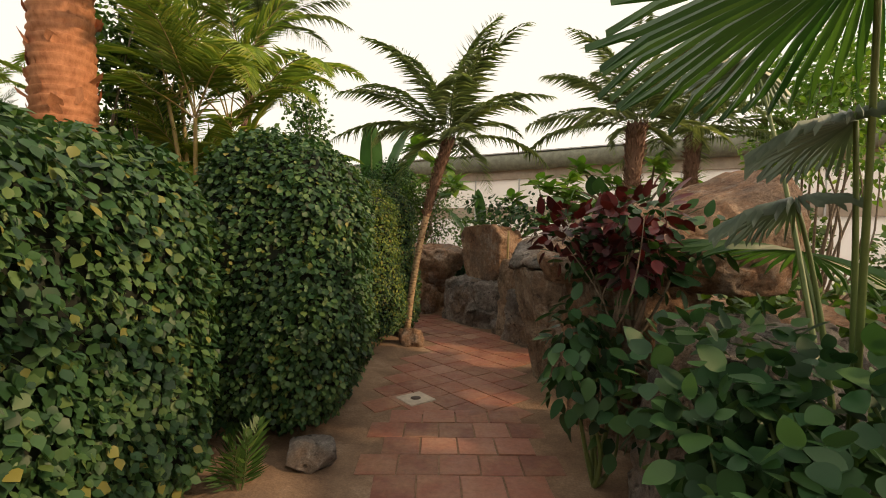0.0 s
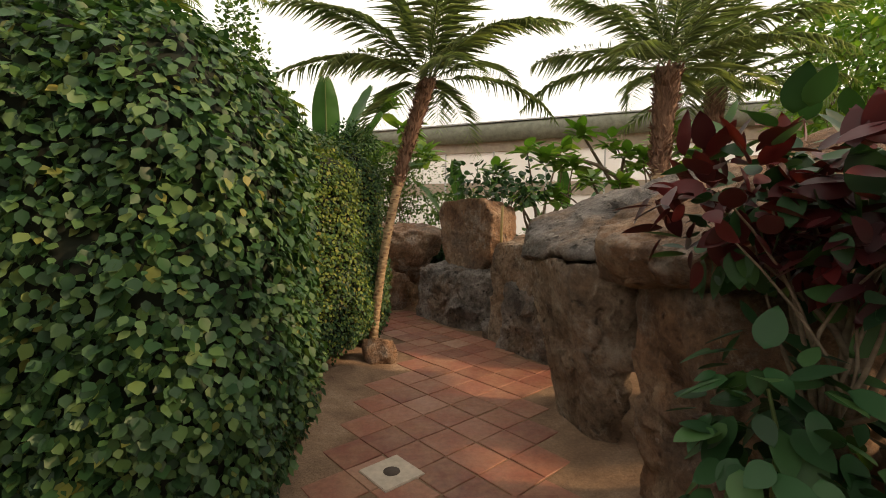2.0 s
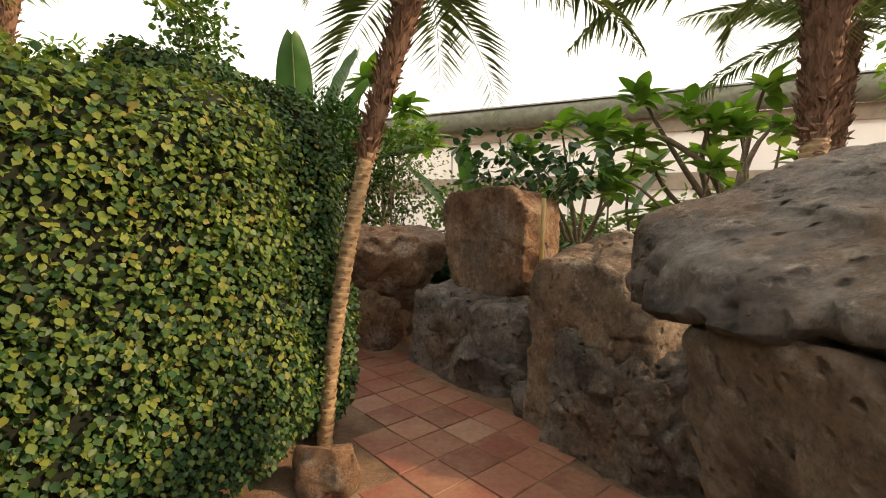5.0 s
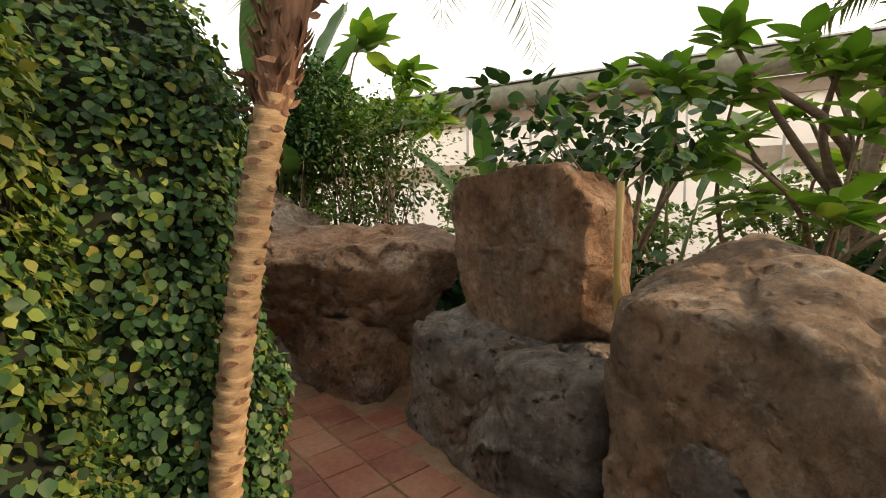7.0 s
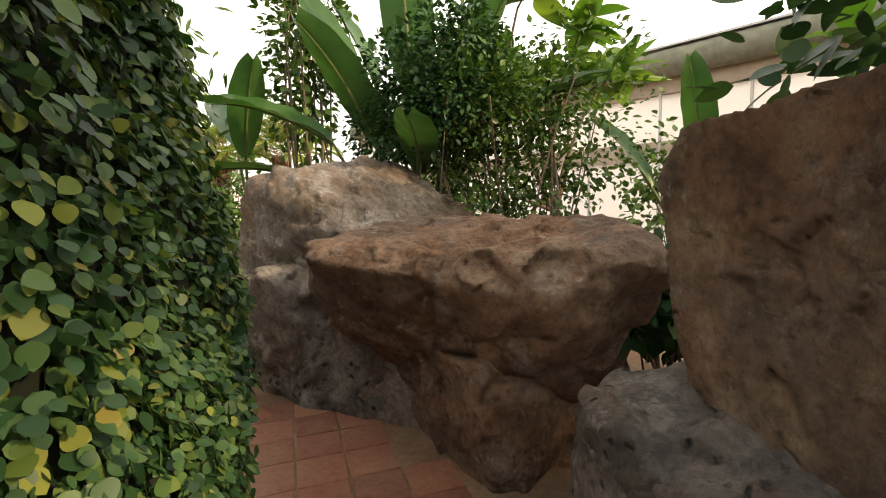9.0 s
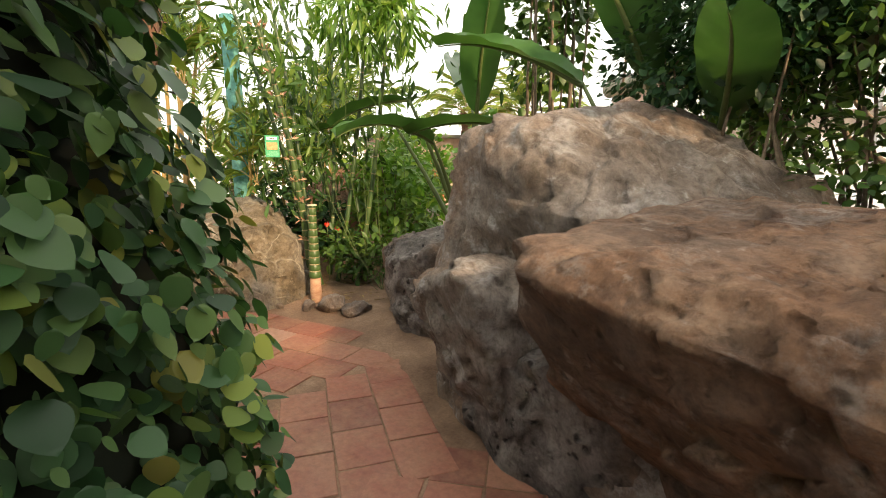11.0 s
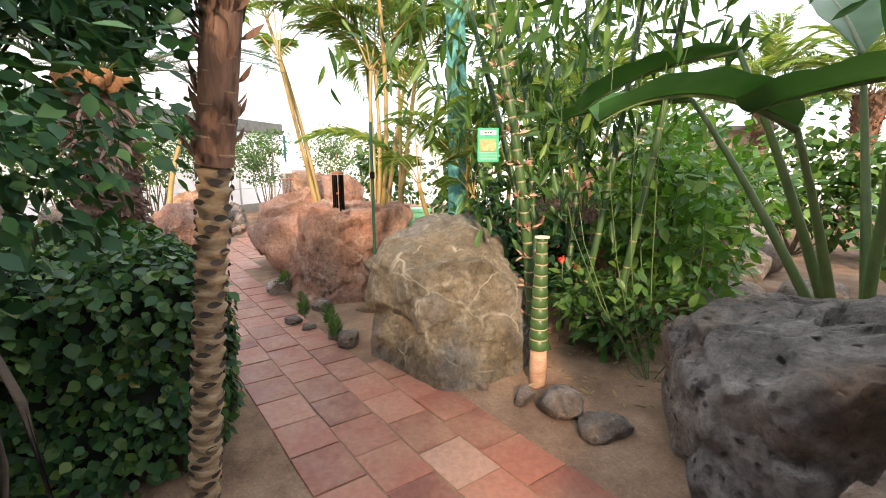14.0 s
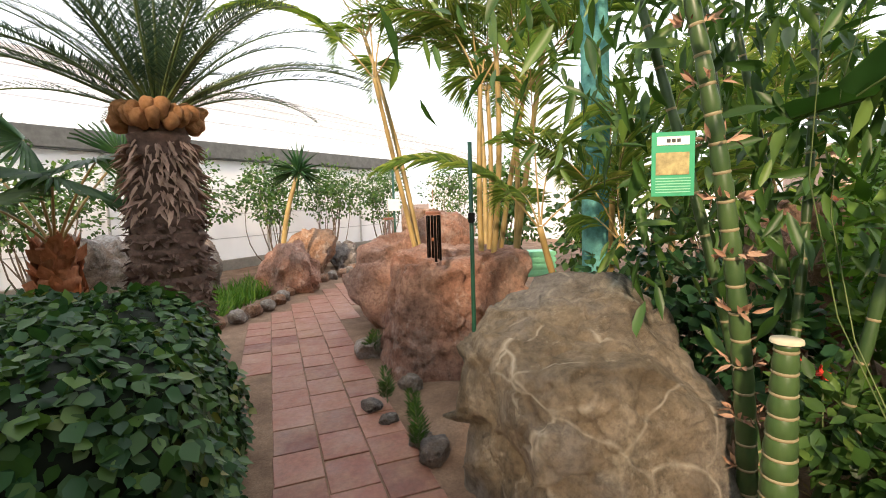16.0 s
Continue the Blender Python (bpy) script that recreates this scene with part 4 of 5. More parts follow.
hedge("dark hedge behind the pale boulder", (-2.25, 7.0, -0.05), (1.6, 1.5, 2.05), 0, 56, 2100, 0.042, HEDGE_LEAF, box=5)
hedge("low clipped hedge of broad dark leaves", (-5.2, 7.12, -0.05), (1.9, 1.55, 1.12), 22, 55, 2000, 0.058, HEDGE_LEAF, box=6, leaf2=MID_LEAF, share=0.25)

# ---- feather palms by the outcrop ----
PF = [frond_mesh("frond", 1.75, 38, 0.36, 0.0045, 1.1, s, rise=18, curl=0.6, start=0.12, stem_r=0.006, vee=18) for s in (1, 2, 3)]


def hollows(ob, line, r, count, size, seed, bark=None):
    """Half-moon scars of fallen leaves, in a spiral up a stem; dark paint gives their hollow shade."""
    t = np.linspace(0.02, 1, count)
    tt = np.linspace(0, 1, len(line))
    c = np.stack([np.interp(t, tt, np.asarray(line)[:, k]) for k in range(3)], 1)
    a = np.arange(count) * 2.25 + seed
    o = np.stack([np.cos(a), np.sin(a), np.zeros(count)], 1)
    side = np.stack([-np.sin(a), np.cos(a), np.zeros(count)], 1)
    # raised dark pieces, coloured like the shade inside a scar
    v, f = leaves(c + o * r - side * size * 0.5, side, o, size, 0.5, (FINE_V * np.array([1, 1, 0.4]), FINE_T))
    tagged(put("scar_pattern", mesh_of("scar_pattern", v, f), bark or DARK_BARK, ob, "leaf scars, their hollow shade painted dark"), kind="stuff")


def feather_palm(label, base, top, seed, count=25, r=0.062, meshes=PF, hair=0.75):
    ob = thing("feather_palm", label, "palm tree", base)
    d = np.subtract(top, base)
    line = bend((0, 0, 0), d, (-d[0] * 0.17, 0, 0), 14)
    v, q = scar_trunk(line, np.linspace(r * 1.0, r * 0.9, 14), 0.05, 0.2, 24, seed, 4)
    put("trunk", mesh_of("trunk", v, q), PALM_BARK, ob, "ringed tan trunk")
    hollows(ob, line[:9], r * 1.13, 120, r * 0.95, seed, FIBRE)
    up = line[8:]
    rr = np.linspace(r * 1.0, r * 1.75, len(up))
    v, q = tube(up, rr, 14)
    put("fibre_sleeve", mesh_of("fibre_sleeve", v, q), FIBRE, ob)
    sv, sf = scales(up, rr, 1000, 1.25 * r ** 0.5 * 0.26, 0.32, seed, 0.3, 0.9)
    tagged(put("shaggy_bark", mesh_of("shaggy_bark", sv, sf), FIBRE, ob), kind="stuff")
    crown(ob, tuple(line[-1]), meshes, count, seed, -18, 80, r)
    return ob


feather_palm("slender leaning palm with arching feathery leaves", (-0.445, 6.84, 0.0), (0.16, 6.83, 2.95), 61, r=0.047)
feather_palm("feathery palm with a brown shaggy trunk", (2.85, 7.1, 0.0), (3.0, 7.2, 3.25), 62, r=0.085)
feather_palm("feathery palm standing further back", (4.6, 8.9, 0.0), (4.75, 9.0, 3.5), 63, r=0.085)

# ---- fan palm and shrubs at the start ----
FAN = fan_mesh("fan", 0.72, 40, 250, 3, 0.5, 0.2)
FAN2 = fan_mesh("fan", 0.34, 36, 230, 4, 0.55, 0.3, GREY_FAN)
fp = thing("fan_palm", "fan palm with large pleated green leaves on long stalks", "palm", (1.9, 1.9, 0))
for hub, way, me, lab in (((1.35, 1.22, 2.32), (-0.9, 0.2, -0.12), FAN, "large green fan leaf"), ((1.62, 1.6, 1.97), (-0.9, 0.15, -0.05), FAN2, "grey-green fan leaf"), ((1.68, 1.95, 1.72), (-0.9, 0.2, -0.12), FAN2, "grey-green fan leaf"),
                          ((1.9, 2.6, 2.5), (-0.5, 0.7, 0.1), FAN2, ""), ((2.4, 1.5, 2.3), (0.7, -0.3, 0.1), FAN, ""), ((2.1, 2.5, 1.5), (0.3, 0.8, 0.0), FAN, "")):
    rel = np.subtract(hub, (1.9, 1.9, 0))
    v, q = tube(bend((0, 0, 0.2), rel, (0.05, 0.05, 0.15), 10), np.linspace(0.017, 0.008, 10), 7)
    put("stalk", mesh_of("stalk", v, q), GREEN_STEM, fp)
    put("fan", me, None, fp, lab, aim(tuple(rel), way, 12))
shrub("leafy shrub with broad glossy leaves leaning over the path", (1.55, 1.6, 0), (1.1, 1.2, 1.3), 1300, 0.105, DARK_LEAF, 71, shape=FINE, width=0.9, low=0.15, clumps=12, stem=GREEN_STEM)
shrub("trailing stems with large drooping green leaves", (1.15, 2.85, 0.0), (0.75, 0.7, 1.3), 300, 0.115, DARK_LEAF, 72, shape=FINE, width=0.75, low=0.35, clumps=8, stem=GREEN_STEM, up=-0.3)
shrub("shrub with dark red and green leaves on the rocks", (1.25, 2.95, 0.9), (0.85, 0.85, 1.0), 420, 0.11, RED_LEAF, 73, shape=FINE, width=0.6, stem_r=0.009, low=0.35, clumps=9)
shrub("green leaves among the red shrub", (1.4, 3.0, 0.9), (1.1, 0.9, 0.95), 420, 0.12, DARK_LEAF, 74, shape=FINE, width=0.7, low=0.3, clumps=9)

# ---- background left of the start ----
pt = thing("stout_palm", "stout palm with an orange-brown fibrous trunk", "palm tree", (-3.22, 4.1, 0))
line = bend((0, 0, 0), (-0.25, 0.2, 5.2), (0, 0, 0), 12)
v, q = scar_trunk(line, np.linspace(0.27, 0.22, 12), 0.09, 0.1, 20, 3)
put("trunk", mesh_of("trunk", v, q), ORANGE_BARK, pt)
sv, sf = scales(line, np.linspace(0.27, 0.22, 12), 380, 0.16, 0.9, 5, 0.35, 1.0)
tagged(put("shaggy_bark", mesh_of("shaggy_bark", sv, sf), ORANGE_BARK, pt), kind="stuff")
AF = [frond_mesh("frond", 1.9, 46, 0.42, 0.017, 1.5, s, rise=25, curl=0.35, start=0.22, stem_r=0.011, stem=YELLOW_STEM, leaf=CANE_LEAF) for s in (5, 6, 7)]


def cane_palm(label, at, canes, seed, height=(1.6, 3.2), per=6, spread=0.35, size=(0.8, 1.1), lean=0.35):
    rng = np.random.default_rng(seed)
    ob = thing("cane_palm", label, "palm", at)
    for i in range(canes):
        b = np.r_[rng.normal(0, spread * 0.45, 2), 0]
        h = rng.uniform(*height)
        tip = b + np.r_[b[:2] * 1.2 + rng.normal(0, lean * 0.5, 2), h]
        v, q = scar_trunk(bend(b, tip, np.r_[rng.normal(0, 0.06, 2), 0], 10), np.linspace(0.032, 0.02, 10), 0.16, 0.1, 10, i)
        put("cane", mesh_of("cane", v, q), YELLOW_STEM, ob)
        crown(ob, tuple(tip), AF, per, seed + i, 5, 80, 0.02, size=size)
    return ob


cane_palm("clump palm with yellow canes and long drooping leaves", (-2.7, 5.5, 0), 7, 81)
cane_palm("clump palm with arching green leaves behind the hedge", (-3.7, 6.2, 0), 6, 82, (1.2, 2.6))
cane_palm("clump palm behind the tall hedge", (-5.0, 3.4, 0), 6, 83, (1.5, 3.2))
shrub("tall narrow tree hung with dark foliage", (-3.7, 12.0, 0), (1.3, 1.3, 6.6), 2600, 0.11, MID_LEAF, 84, "tree", "tree", low=2.0, clumps=16, stem_r=0.02)
shrub("tall leafy tree wrapped in creeper", (-3.6, 8.9 - 3.2, 0), (1.2, 1.2, 5.6), 2600, 0.09, MID_LEAF, 85, "tree", "tree", low=2.2, clumps=14, stem_r=0.02)

# ---- paddle-leaf clump behind the outcrop ----
PD = [paddle_mesh("blade", 1.25, 0.42, a, i) for i, a in enumerate((0.25, 0.6, 1.0))]


def paddle_plant(label, at, stems, seed, name="paddle_plant", size=1.0, twist=1.0):
    ob = thing(name, label, "plant", at)
    for i, (tip, way, k, s) in enumerate(stems):
        v, q = tube(bend((0.05 * math.cos(i * 2.4), 0.05 * math.sin(i * 2.4), 0), tip, (0, 0, 0.1), 10), np.linspace(0.04, 0.015, 10) * size, 8)
        put("stalk", mesh_of("stalk", v, q), GREEN_STEM, ob)
        put("blade", PD[k], None, ob, "", aim(tip, way, twist * ((i * 37) % 50 - 25)) @ Matrix.Scale(s, 4))
    return ob


paddle_plant("tall traveller's-palm-like clump of broad upright leaves", (-1.9, 11.6, 0), [((-0.5, -0.2, 2.5), (-0.45, -0.1, 1), 0, 1.2), ((0.1, -0.25, 2.5), (0.0, -0.1, 1), 0, 1.3), ((0.5, -0.2, 2.3), (0.5, -0.1, 1), 0, 1.1), ((-0.8, -0.4, 2.1), (-0.9, -0.3, 0.6), 1, 1.2),
                  ((0.75, -0.3, 2.0), (0.8, -0.2, 0.5), 1, 1.1), ((-0.2, -0.5, 2.0), (-0.15, -0.5, 0.9), 1, 1.1), ((-1.1, -0.6, 1.75), (-0.9, -0.35, 0.25), 1, 1.0), ((0.3, -0.6, 1.7), (0.3, -0.7, 0.5), 1, 0.9), ((-0.6, 0.3, 2.8), (-0.5, 0.2, 1), 0, 1.1), ((0.4, 0.3, 2.9), (0.3, 0.2, 1), 0, 1.2)], 1)
paddle_plant("broad-leaved plant with long leaves hanging level", (-4.3, 11.7, 0), [((-0.75, -0.7, 1.95), (-0.9, -0.5, 0.05), 0, 0.85), ((-0.3, -0.8, 2.15), (-0.8, -0.45, 0.0), 1, 0.8), ((0.2, -0.3, 2.0), (0.3, -0.2, 1), 1, 1.0), ((-0.4, 0.2, 2.2), (-0.6, 0.3, 0.8), 1, 1.0), ((0.1, -0.8, 1.7), (0.0, -0.9, 0.4), 2, 0.9)], 2, twist=0.15)
paddle_plant("dark broad-leaved plant behind the standing stone", (1.1, 11.8, 0), [((-0.6, -0.2, 1.5), (-0.5, 0, 1), 1, 0.7), ((-0.2, -0.2, 1.7), (-0.1, -0.1, 1), 0, 0.75), ((0.3, 0, 1.6), (0.4, 0, 1), 1, 0.7), ((0.6, -0.2, 1.3), (0.8, -0.1, 0.7), 1, 0.7), ((0.1, -0.4, 1.2), (0.1, -0.6, 0.7), 1, 0.6)], 3)
paddle_plant("dark broad-leaved plant by the white wall", (3.2, 11.5, 0), [((-0.6, -0.2, 1.4), (-0.5, 0, 1), 1, 0.7), ((-0.1, -0.2, 1.6), (-0.1, -0.1, 1), 0, 0.7), ((0.4, 0, 1.5), (0.4, 0, 1), 1, 0.7), ((0.6, -0.2, 1.1), (0.8, -0.1, 0.5), 1, 0.7)], 4)

# ---- trees and shrubs beyond the outcrop ----
shrub("dark small-leaved shrub leaning over the pale boulder", (-1.15, 11.3, 0), (1.7, 1.1, 3.3), 3600, 0.065, MID_LEAF, 97, low=1.5, clumps=13, width=0.75)
shrub("dense small-leaved shrub behind the trough stone", (-0.55, 10.95, 0), (2.0, 1.3, 2.9), 4200, 0.065, MID_LEAF, 91, low=0.9, clumps=16, width=0.75)
rosette_tree("tree with whorls of long bright green leaves", (-0.6, 13.0, 0), [(-0.7, 0, 3.3), (-0.2, -0.3, 4.0), (0.4, 0, 3.6), (0.8, 0.2, 3.0), (0.1, 0.3, 3.2), (-1.1, 0.1, 2.8), (-0.5, -0.4, 2.8)], 0.55, LIGHT_LEAF, 92, 20)
rosette_tree("small tree with forked branches and whorled leaves", (4.0, 9.6, 0), [(-1.9, -0.4, 2.5), (-1.2, 0.1, 3.0), (-0.6, -0.5, 2.6), (0.2, -0.2, 3.1), (0.7, 0.2, 2.7), (-1.4, -0.6, 1.6), (-0.4, -0.7, 1.7), (0.5, -0.6, 2.1), (1.0, -0.2, 2.2), (-0.9, 0.3, 2.2)], 0.34, LIGHT_LEAF, 93, 17, trunk=(-0.1, -0.1, 1.3), r=0.09)
rosette_tree("forked tree with whorls of green leaves", (2.4, 10.6, 0), [(-0.9, -0.2, 2.4), (-0.3, 0, 2.8), (0.3, -0.3, 2.6), (0.9, 0, 2.3), (-0.4, -0.4, 1.9), (0.5, 0.3, 2.9)], 0.36, LIGHT_LEAF, 94, 16, r=0.06)
rosette_tree("forked tree with whorls of green leaves", (5.5, 11.5, 0), [(-0.9, -0.2, 2.6), (-0.3, 0, 3.2), (0.3, -0.3, 2.9), (0.9, 0, 2.5), (-0.4, -0.4, 2.0)], 0.4, LIGHT_LEAF, 95, 16, r=0.07)
shrub("trailing plant with oval leaves on the standing stone", (1.22, 8.15, 1.5), (1.7, 1.3, 0.75), 460, 0.1, DARK_LEAF, 96, shape=FINE, stem_r=0.008, low=0.1, clumps=9, width=0.8)
shrub("tall fresh green tree behind the rocks", (7.0, 9.0, 0), (3.4, 3.4, 5.6), 4200, 0.15, LIGHT_LEAF, 98, "tree", "tree", low=2.0, clumps=18, stem_r=0.03, width=0.6)
shrub("small-leaved shrub spilling over the pale boulder", (-1.5, 11.15, 0), (1.9, 1.2, 3.3), 8500, 0.065, DARK_LEAF, 100, low=1.55, clumps=14, width=0.75)
rosette_tree("low tree with whorls of bright leaves beside the standing stone", (3.0, 9.0, 0), [(-0.9, -0.4, 1.9), (-0.5, 0, 2.4), (0.1, -0.4, 2.1), (0.6, 0, 2.5), (0.9, -0.3, 1.8), (0.2, 0.3, 2.8), (-0.2, -0.6, 1.5), (0.7, -0.6, 1.4)], 0.3, LIGHT_LEAF, 103, 18, r=0.05)
for i, (x, y, h) in enumerate(((3.3, 4.4, 1.25), (3.6, 8.9, 1.2), (0.55, 9.9, 1.2), (1.6, 9.7, 1.1), (2.9, 2.2, 1.3), (-2.6, 14.2, 2.6), (1.0, 14.5, 2.2), (3.5, 13.2, 1.6), (5.8, 13.0, 2.2), (7.5, 10.5, 2.6), (7.0, 6.5, 1.8), (5.5, 5.2, 1.3), (4.4, 3.6, 1.25), (4.5, 1.2, 1.3))):
    shrub("dense green shrub along the greenhouse wall", (x, y, 0), (2.2 if y > 10 else 1.5, 1.5 if h > 1.2 else 0.9, h), 1500, 0.12, MID_LEAF if h > 1.2 else DARK_LEAF, 200 + i, low=0.3, clumps=13, group="shrubs along the wall")
shrub("low plant with red strap leaves in the bed", (3.9, 10.1, 0), (0.9, 0.7, 0.85), 260, 0.2, RED_LEAF, 104, "plant", "red_plant", width=0.35, low=0.2, clumps=7)
pole = thing("stake", "pale bamboo stake leaning on the standing stone", "stake", (1.12, 7.62, 1.0))
v, q = tube([(0, 0, 0), (0.0, 0, 0.3), (0.01, 0, 0.62)], 0.018, 8)
put("pole", mesh_of("pole", v, q), YELLOW_STEM, pole)

# ---- ringed palm and cycad ----
rp = thing("ringed_palm", "thin leaning palm with ringed trunk and shaggy top", "palm tree", (-4.0, 8.12, 0))
line = bend((0, 0, 0), (0.5, 0.85, 5.4), (-0.02, -0.04, 0), 22)
v, q = scar_trunk(line, np.linspace(0.042, 0.038, 22), 0.052, 0.45, 24, 8, 2)
put("trunk", mesh_of("trunk", v, q), PALM_BARK, rp, "tan trunk with rows of leaf scars")
hollows(rp, line[:7], 0.054, 150, 0.05, 3)
up = line[6:]
rr = np.linspace(0.056, 0.085, len(up))
v, q = tube(up, rr, 14)
put("fibre_sleeve", mesh_of("fibre_sleeve", v, q), FIBRE, rp)
sv, sf = scales(up, rr, 1500, 0.075, 0.35, 9, 0.22, 0.9)
tagged(put("shaggy_bark", mesh_of("shaggy_bark", sv, sf), FIBRE, rp), kind="stuff")
sv, sf = scales(bend((0, 0, 0.0), (0, 0, 0.1), n=3), np.array([0.06, 0.055, 0.05]), 160, 0.11, 0.12, 10, 1.0, -0.6, (SLIM_V, SLIM_T))
tagged(put("roots", mesh_of("roots", sv, sf), STRAW, rp), kind="stuff")
crown(rp, tuple(line[-1]), PF, 26, 12, 5, 80, 0.06)

cy = thing("cycad", "stout cycad with scaly dark trunk and stiff arching leaves", "cycad", (-6.95, 6.72, 0))
line = bend((0, 0, 0), (0, 0, 2.25), n=14)
rr = np.r_[np.full(8, 0.245), np.linspace(0.235, 0.18, 6)]
v, q = scar_trunk(line, rr, 0.11, 0.1, 26, 2)
put("trunk", mesh_of("trunk", v, q), CYCAD_BARK, cy, "dark scaly trunk")
sv, sf = scales(line[:10], rr[:10] * 1.02, 1300, 0.085, 0.55, 3, 0.45, -0.3)
tagged(put("rough_bark", mesh_of("rough_bark", sv, sf), CYCAD_BARK, cy), kind="stuff")
sv, sf = scales(line[9:13], rr[9:13] * 1.0, 420, 0.15, 0.22, 4, 0.9, -0.75)
tagged(put("stubble", mesh_of("stubble", sv, sf), PALE_SCALE, cy, "pale pinkish cut leaf bases"), kind="stuff")
for i in range(30):
    a = i * 2.4
    v, f = lump((0.17, 0.1, 0.15), 300 + i, box=2.2, rough=0.25, sub=3, cuts=2, fine=0.03)
    put("felt_bud", mesh_of("felt_bud", v, f), RUST_FELT, cy, "", pose(0.2 * math.cos(a), 0.2 * math.sin(a), 2.15 + 0.04 * math.sin(i * 1.7), 0, 20, math.degrees(a)))
CF = [frond_mesh("frond", 1.6, 84, 0.17, 0.0085, 0.95, s, rise=10, stiff=True, start=0.1, stem_r=0.011, vee=22, leaf=CYCAD_LEAF) for s in (21, 22, 23)]
crown(cy, (0, 0, 2.24), CF, 62, 14, 12, 82, 0.1)

fl2 = thing("fan_palm", "young fan palm with an orange fibrous trunk", "palm", (-7.8, 5.1, 0))
line = bend((0, 0, 0), (0.05, 0, 1.25), n=8)
v, q = scar_trunk(line, np.linspace(0.2, 0.13, 8), 0.1, 0.15, 18, 4)
put("trunk", mesh_of("trunk", v, q), ORANGE_BARK, fl2)
sv, sf = scales(line, np.linspace(0.2, 0.13, 8), 260, 0.17, 0.8, 6, 0.4, 1.0)
tagged(put("shaggy_bark", mesh_of("shaggy_bark", sv, sf), ORANGE_BARK, fl2), kind="stuff")
for i, (hub, way) in enumerate((((0.3, 0.05, 2.2), (0.5, -0.1, 0.4)), ((0.55, 0.5, 1.85), (0.6, 0.6, 0.0)), ((0.2, 0.6, 2.0), (0.1, 0.8, 0.2)), ((0.6, -0.1, 1.65), (0.8, 0.3, -0.3)), ((-0.4, 0.4, 2.1), (-0.6, 0.5, 0.2)), ((0.1, -0.6, 2.1), (0.2, -0.8, 0.2)))):
    v, q = tube(bend((0.05, 0, 1.2), hub, (0, 0, 0.08), 8), np.linspace(0.016, 0.009, 8), 7)
    put("stalk", mesh_of("stalk", v, q), YELLOW_STEM, fl2)
    put("fan", FAN, None, fl2, "", aim(hub, way, i * 23 - 40))

# ---- bamboo with its sign ----
JOINT = barky("dark_green_bamboo", (0.025, 0.06, 0.02), (0.07, 0.12, 0.035), 7, (1, 1, 0.5), 0.4, 0.15)
RING = plain("pale_bamboo_ring", (0.26, 0.22, 0.12), 0.7)
SHEATH = barky("reddish_bamboo_sheath", (0.26, 0.13, 0.08), (0.46, 0.3, 0.2), 12)


def bamboo_stem(points, r, gap, ob, twig=True, seed=0):
    pts = np.asarray(points, float)
    seg = np.r_[0, np.cumsum(np.linalg.norm(np.diff(pts, axis=0), axis=1))]
    s, pr, rings = [], [], []
    k = 0.0
    while k < seg[-1]:
        s += [k, k + gap * 0.08, k + gap * 0.4, k + gap * 0.75, k + gap * 0.97]
        pr += [0.9, 0.97, 1.07, 1.0, 0.92]
        rings.append(k)
        k += gap
    s = np.minimum(np.array(s), seg[-1])
    p = np.stack([np.interp(s, seg, pts[:, j]) for j in range(3)], 1)
    rad = np.interp(s, [0, seg[-1]], [r, r * 0.55]) * np.array(pr)
    p = p + np.arange(len(p))[:, None] * np.array([0, 0, 1e-5])
    v, q = tube(p, rad, 14)
    put("culm", mesh_of("culm", v, q), JOINT, ob)
    loops = []
    for x in rings[1:]:
        c = np.array([np.interp(x, seg, pts[:, j]) for j in range(3)])
        rr = np.interp(x, [0, seg[-1]], [r, r * 0.55])
        d = np.array([np.interp(x + 0.01, seg, pts[:, j]) for j in range(3)]) - c
        d /= np.linalg.norm(d) + 1e-9
        loops.append(tube(np.array([c - d * 0.006, c, c + d * 0.006]), np.array([rr * 0.95, rr * 1.06, rr * 0.95]), 14, False))
    for v, q in loops:
        put("node_ring", mesh_of("node_ring", v, q), RING, ob)
    return rings, seg, pts


bb = thing("bamboo", "clump of dark green swollen-jointed bamboo with hanging leaves", "bamboo", (-5.4, 10.05, 0))
main = bend((-0.05, 0.05, 0), (0.0, -0.42, 2.9), (0.04, 0.08, 0), 12)
rings, seg, pts = bamboo_stem(main, 0.042, 0.11, bb)
rng = np.random.default_rng(31)
for k, x in enumerate(rings[4::2]):
    c = np.array([np.interp(x, seg, pts[:, j]) for j in range(3)])
    a = rng.uniform(0, 6.28)
    sv, sf = scales(np.array([c, c + (0, 0, 0.02)]), np.array([0.05, 0.05]), 14, 0.06, 0.35, 40 + k, 0.8, 0.3)
    tagged(put("sheath", mesh_of("sheath", sv, sf), SHEATH, bb, "dry orange sheath"), kind="stuff")
stems = [((-0.5, 0.3, 0), (-1.0, 0.1, 3.6)), ((-0.3, 0.5, 0), (-0.2, 1.0, 3.6)), ((-0.7, 0.6, 0), (-1.2, 1.0, 3.4)), ((0.0, 0.6, 0), (0.4, 0.9, 3.4)), ((-0.2, 0.25, 0), (-0.6, -0.5, 3.3)), ((-0.9, 0.9, 0), (-1.3, 0.3, 3.8))]
for i, (a, b) in enumerate(stems):
    bamboo_stem(bend(a, b, (0.03, 0.05, 0), 10), 0.03, 0.2, bb)
n = 1700
tt = rng.uniform(0.35, 1, n)
which = rng.integers(0, 7, n)
ends = np.array([(0.0, -0.42, 3.4)] + [b for a, b in stems])
starts = np.array([(-0.05, 0.05, 0)] + [a for a, b in stems])
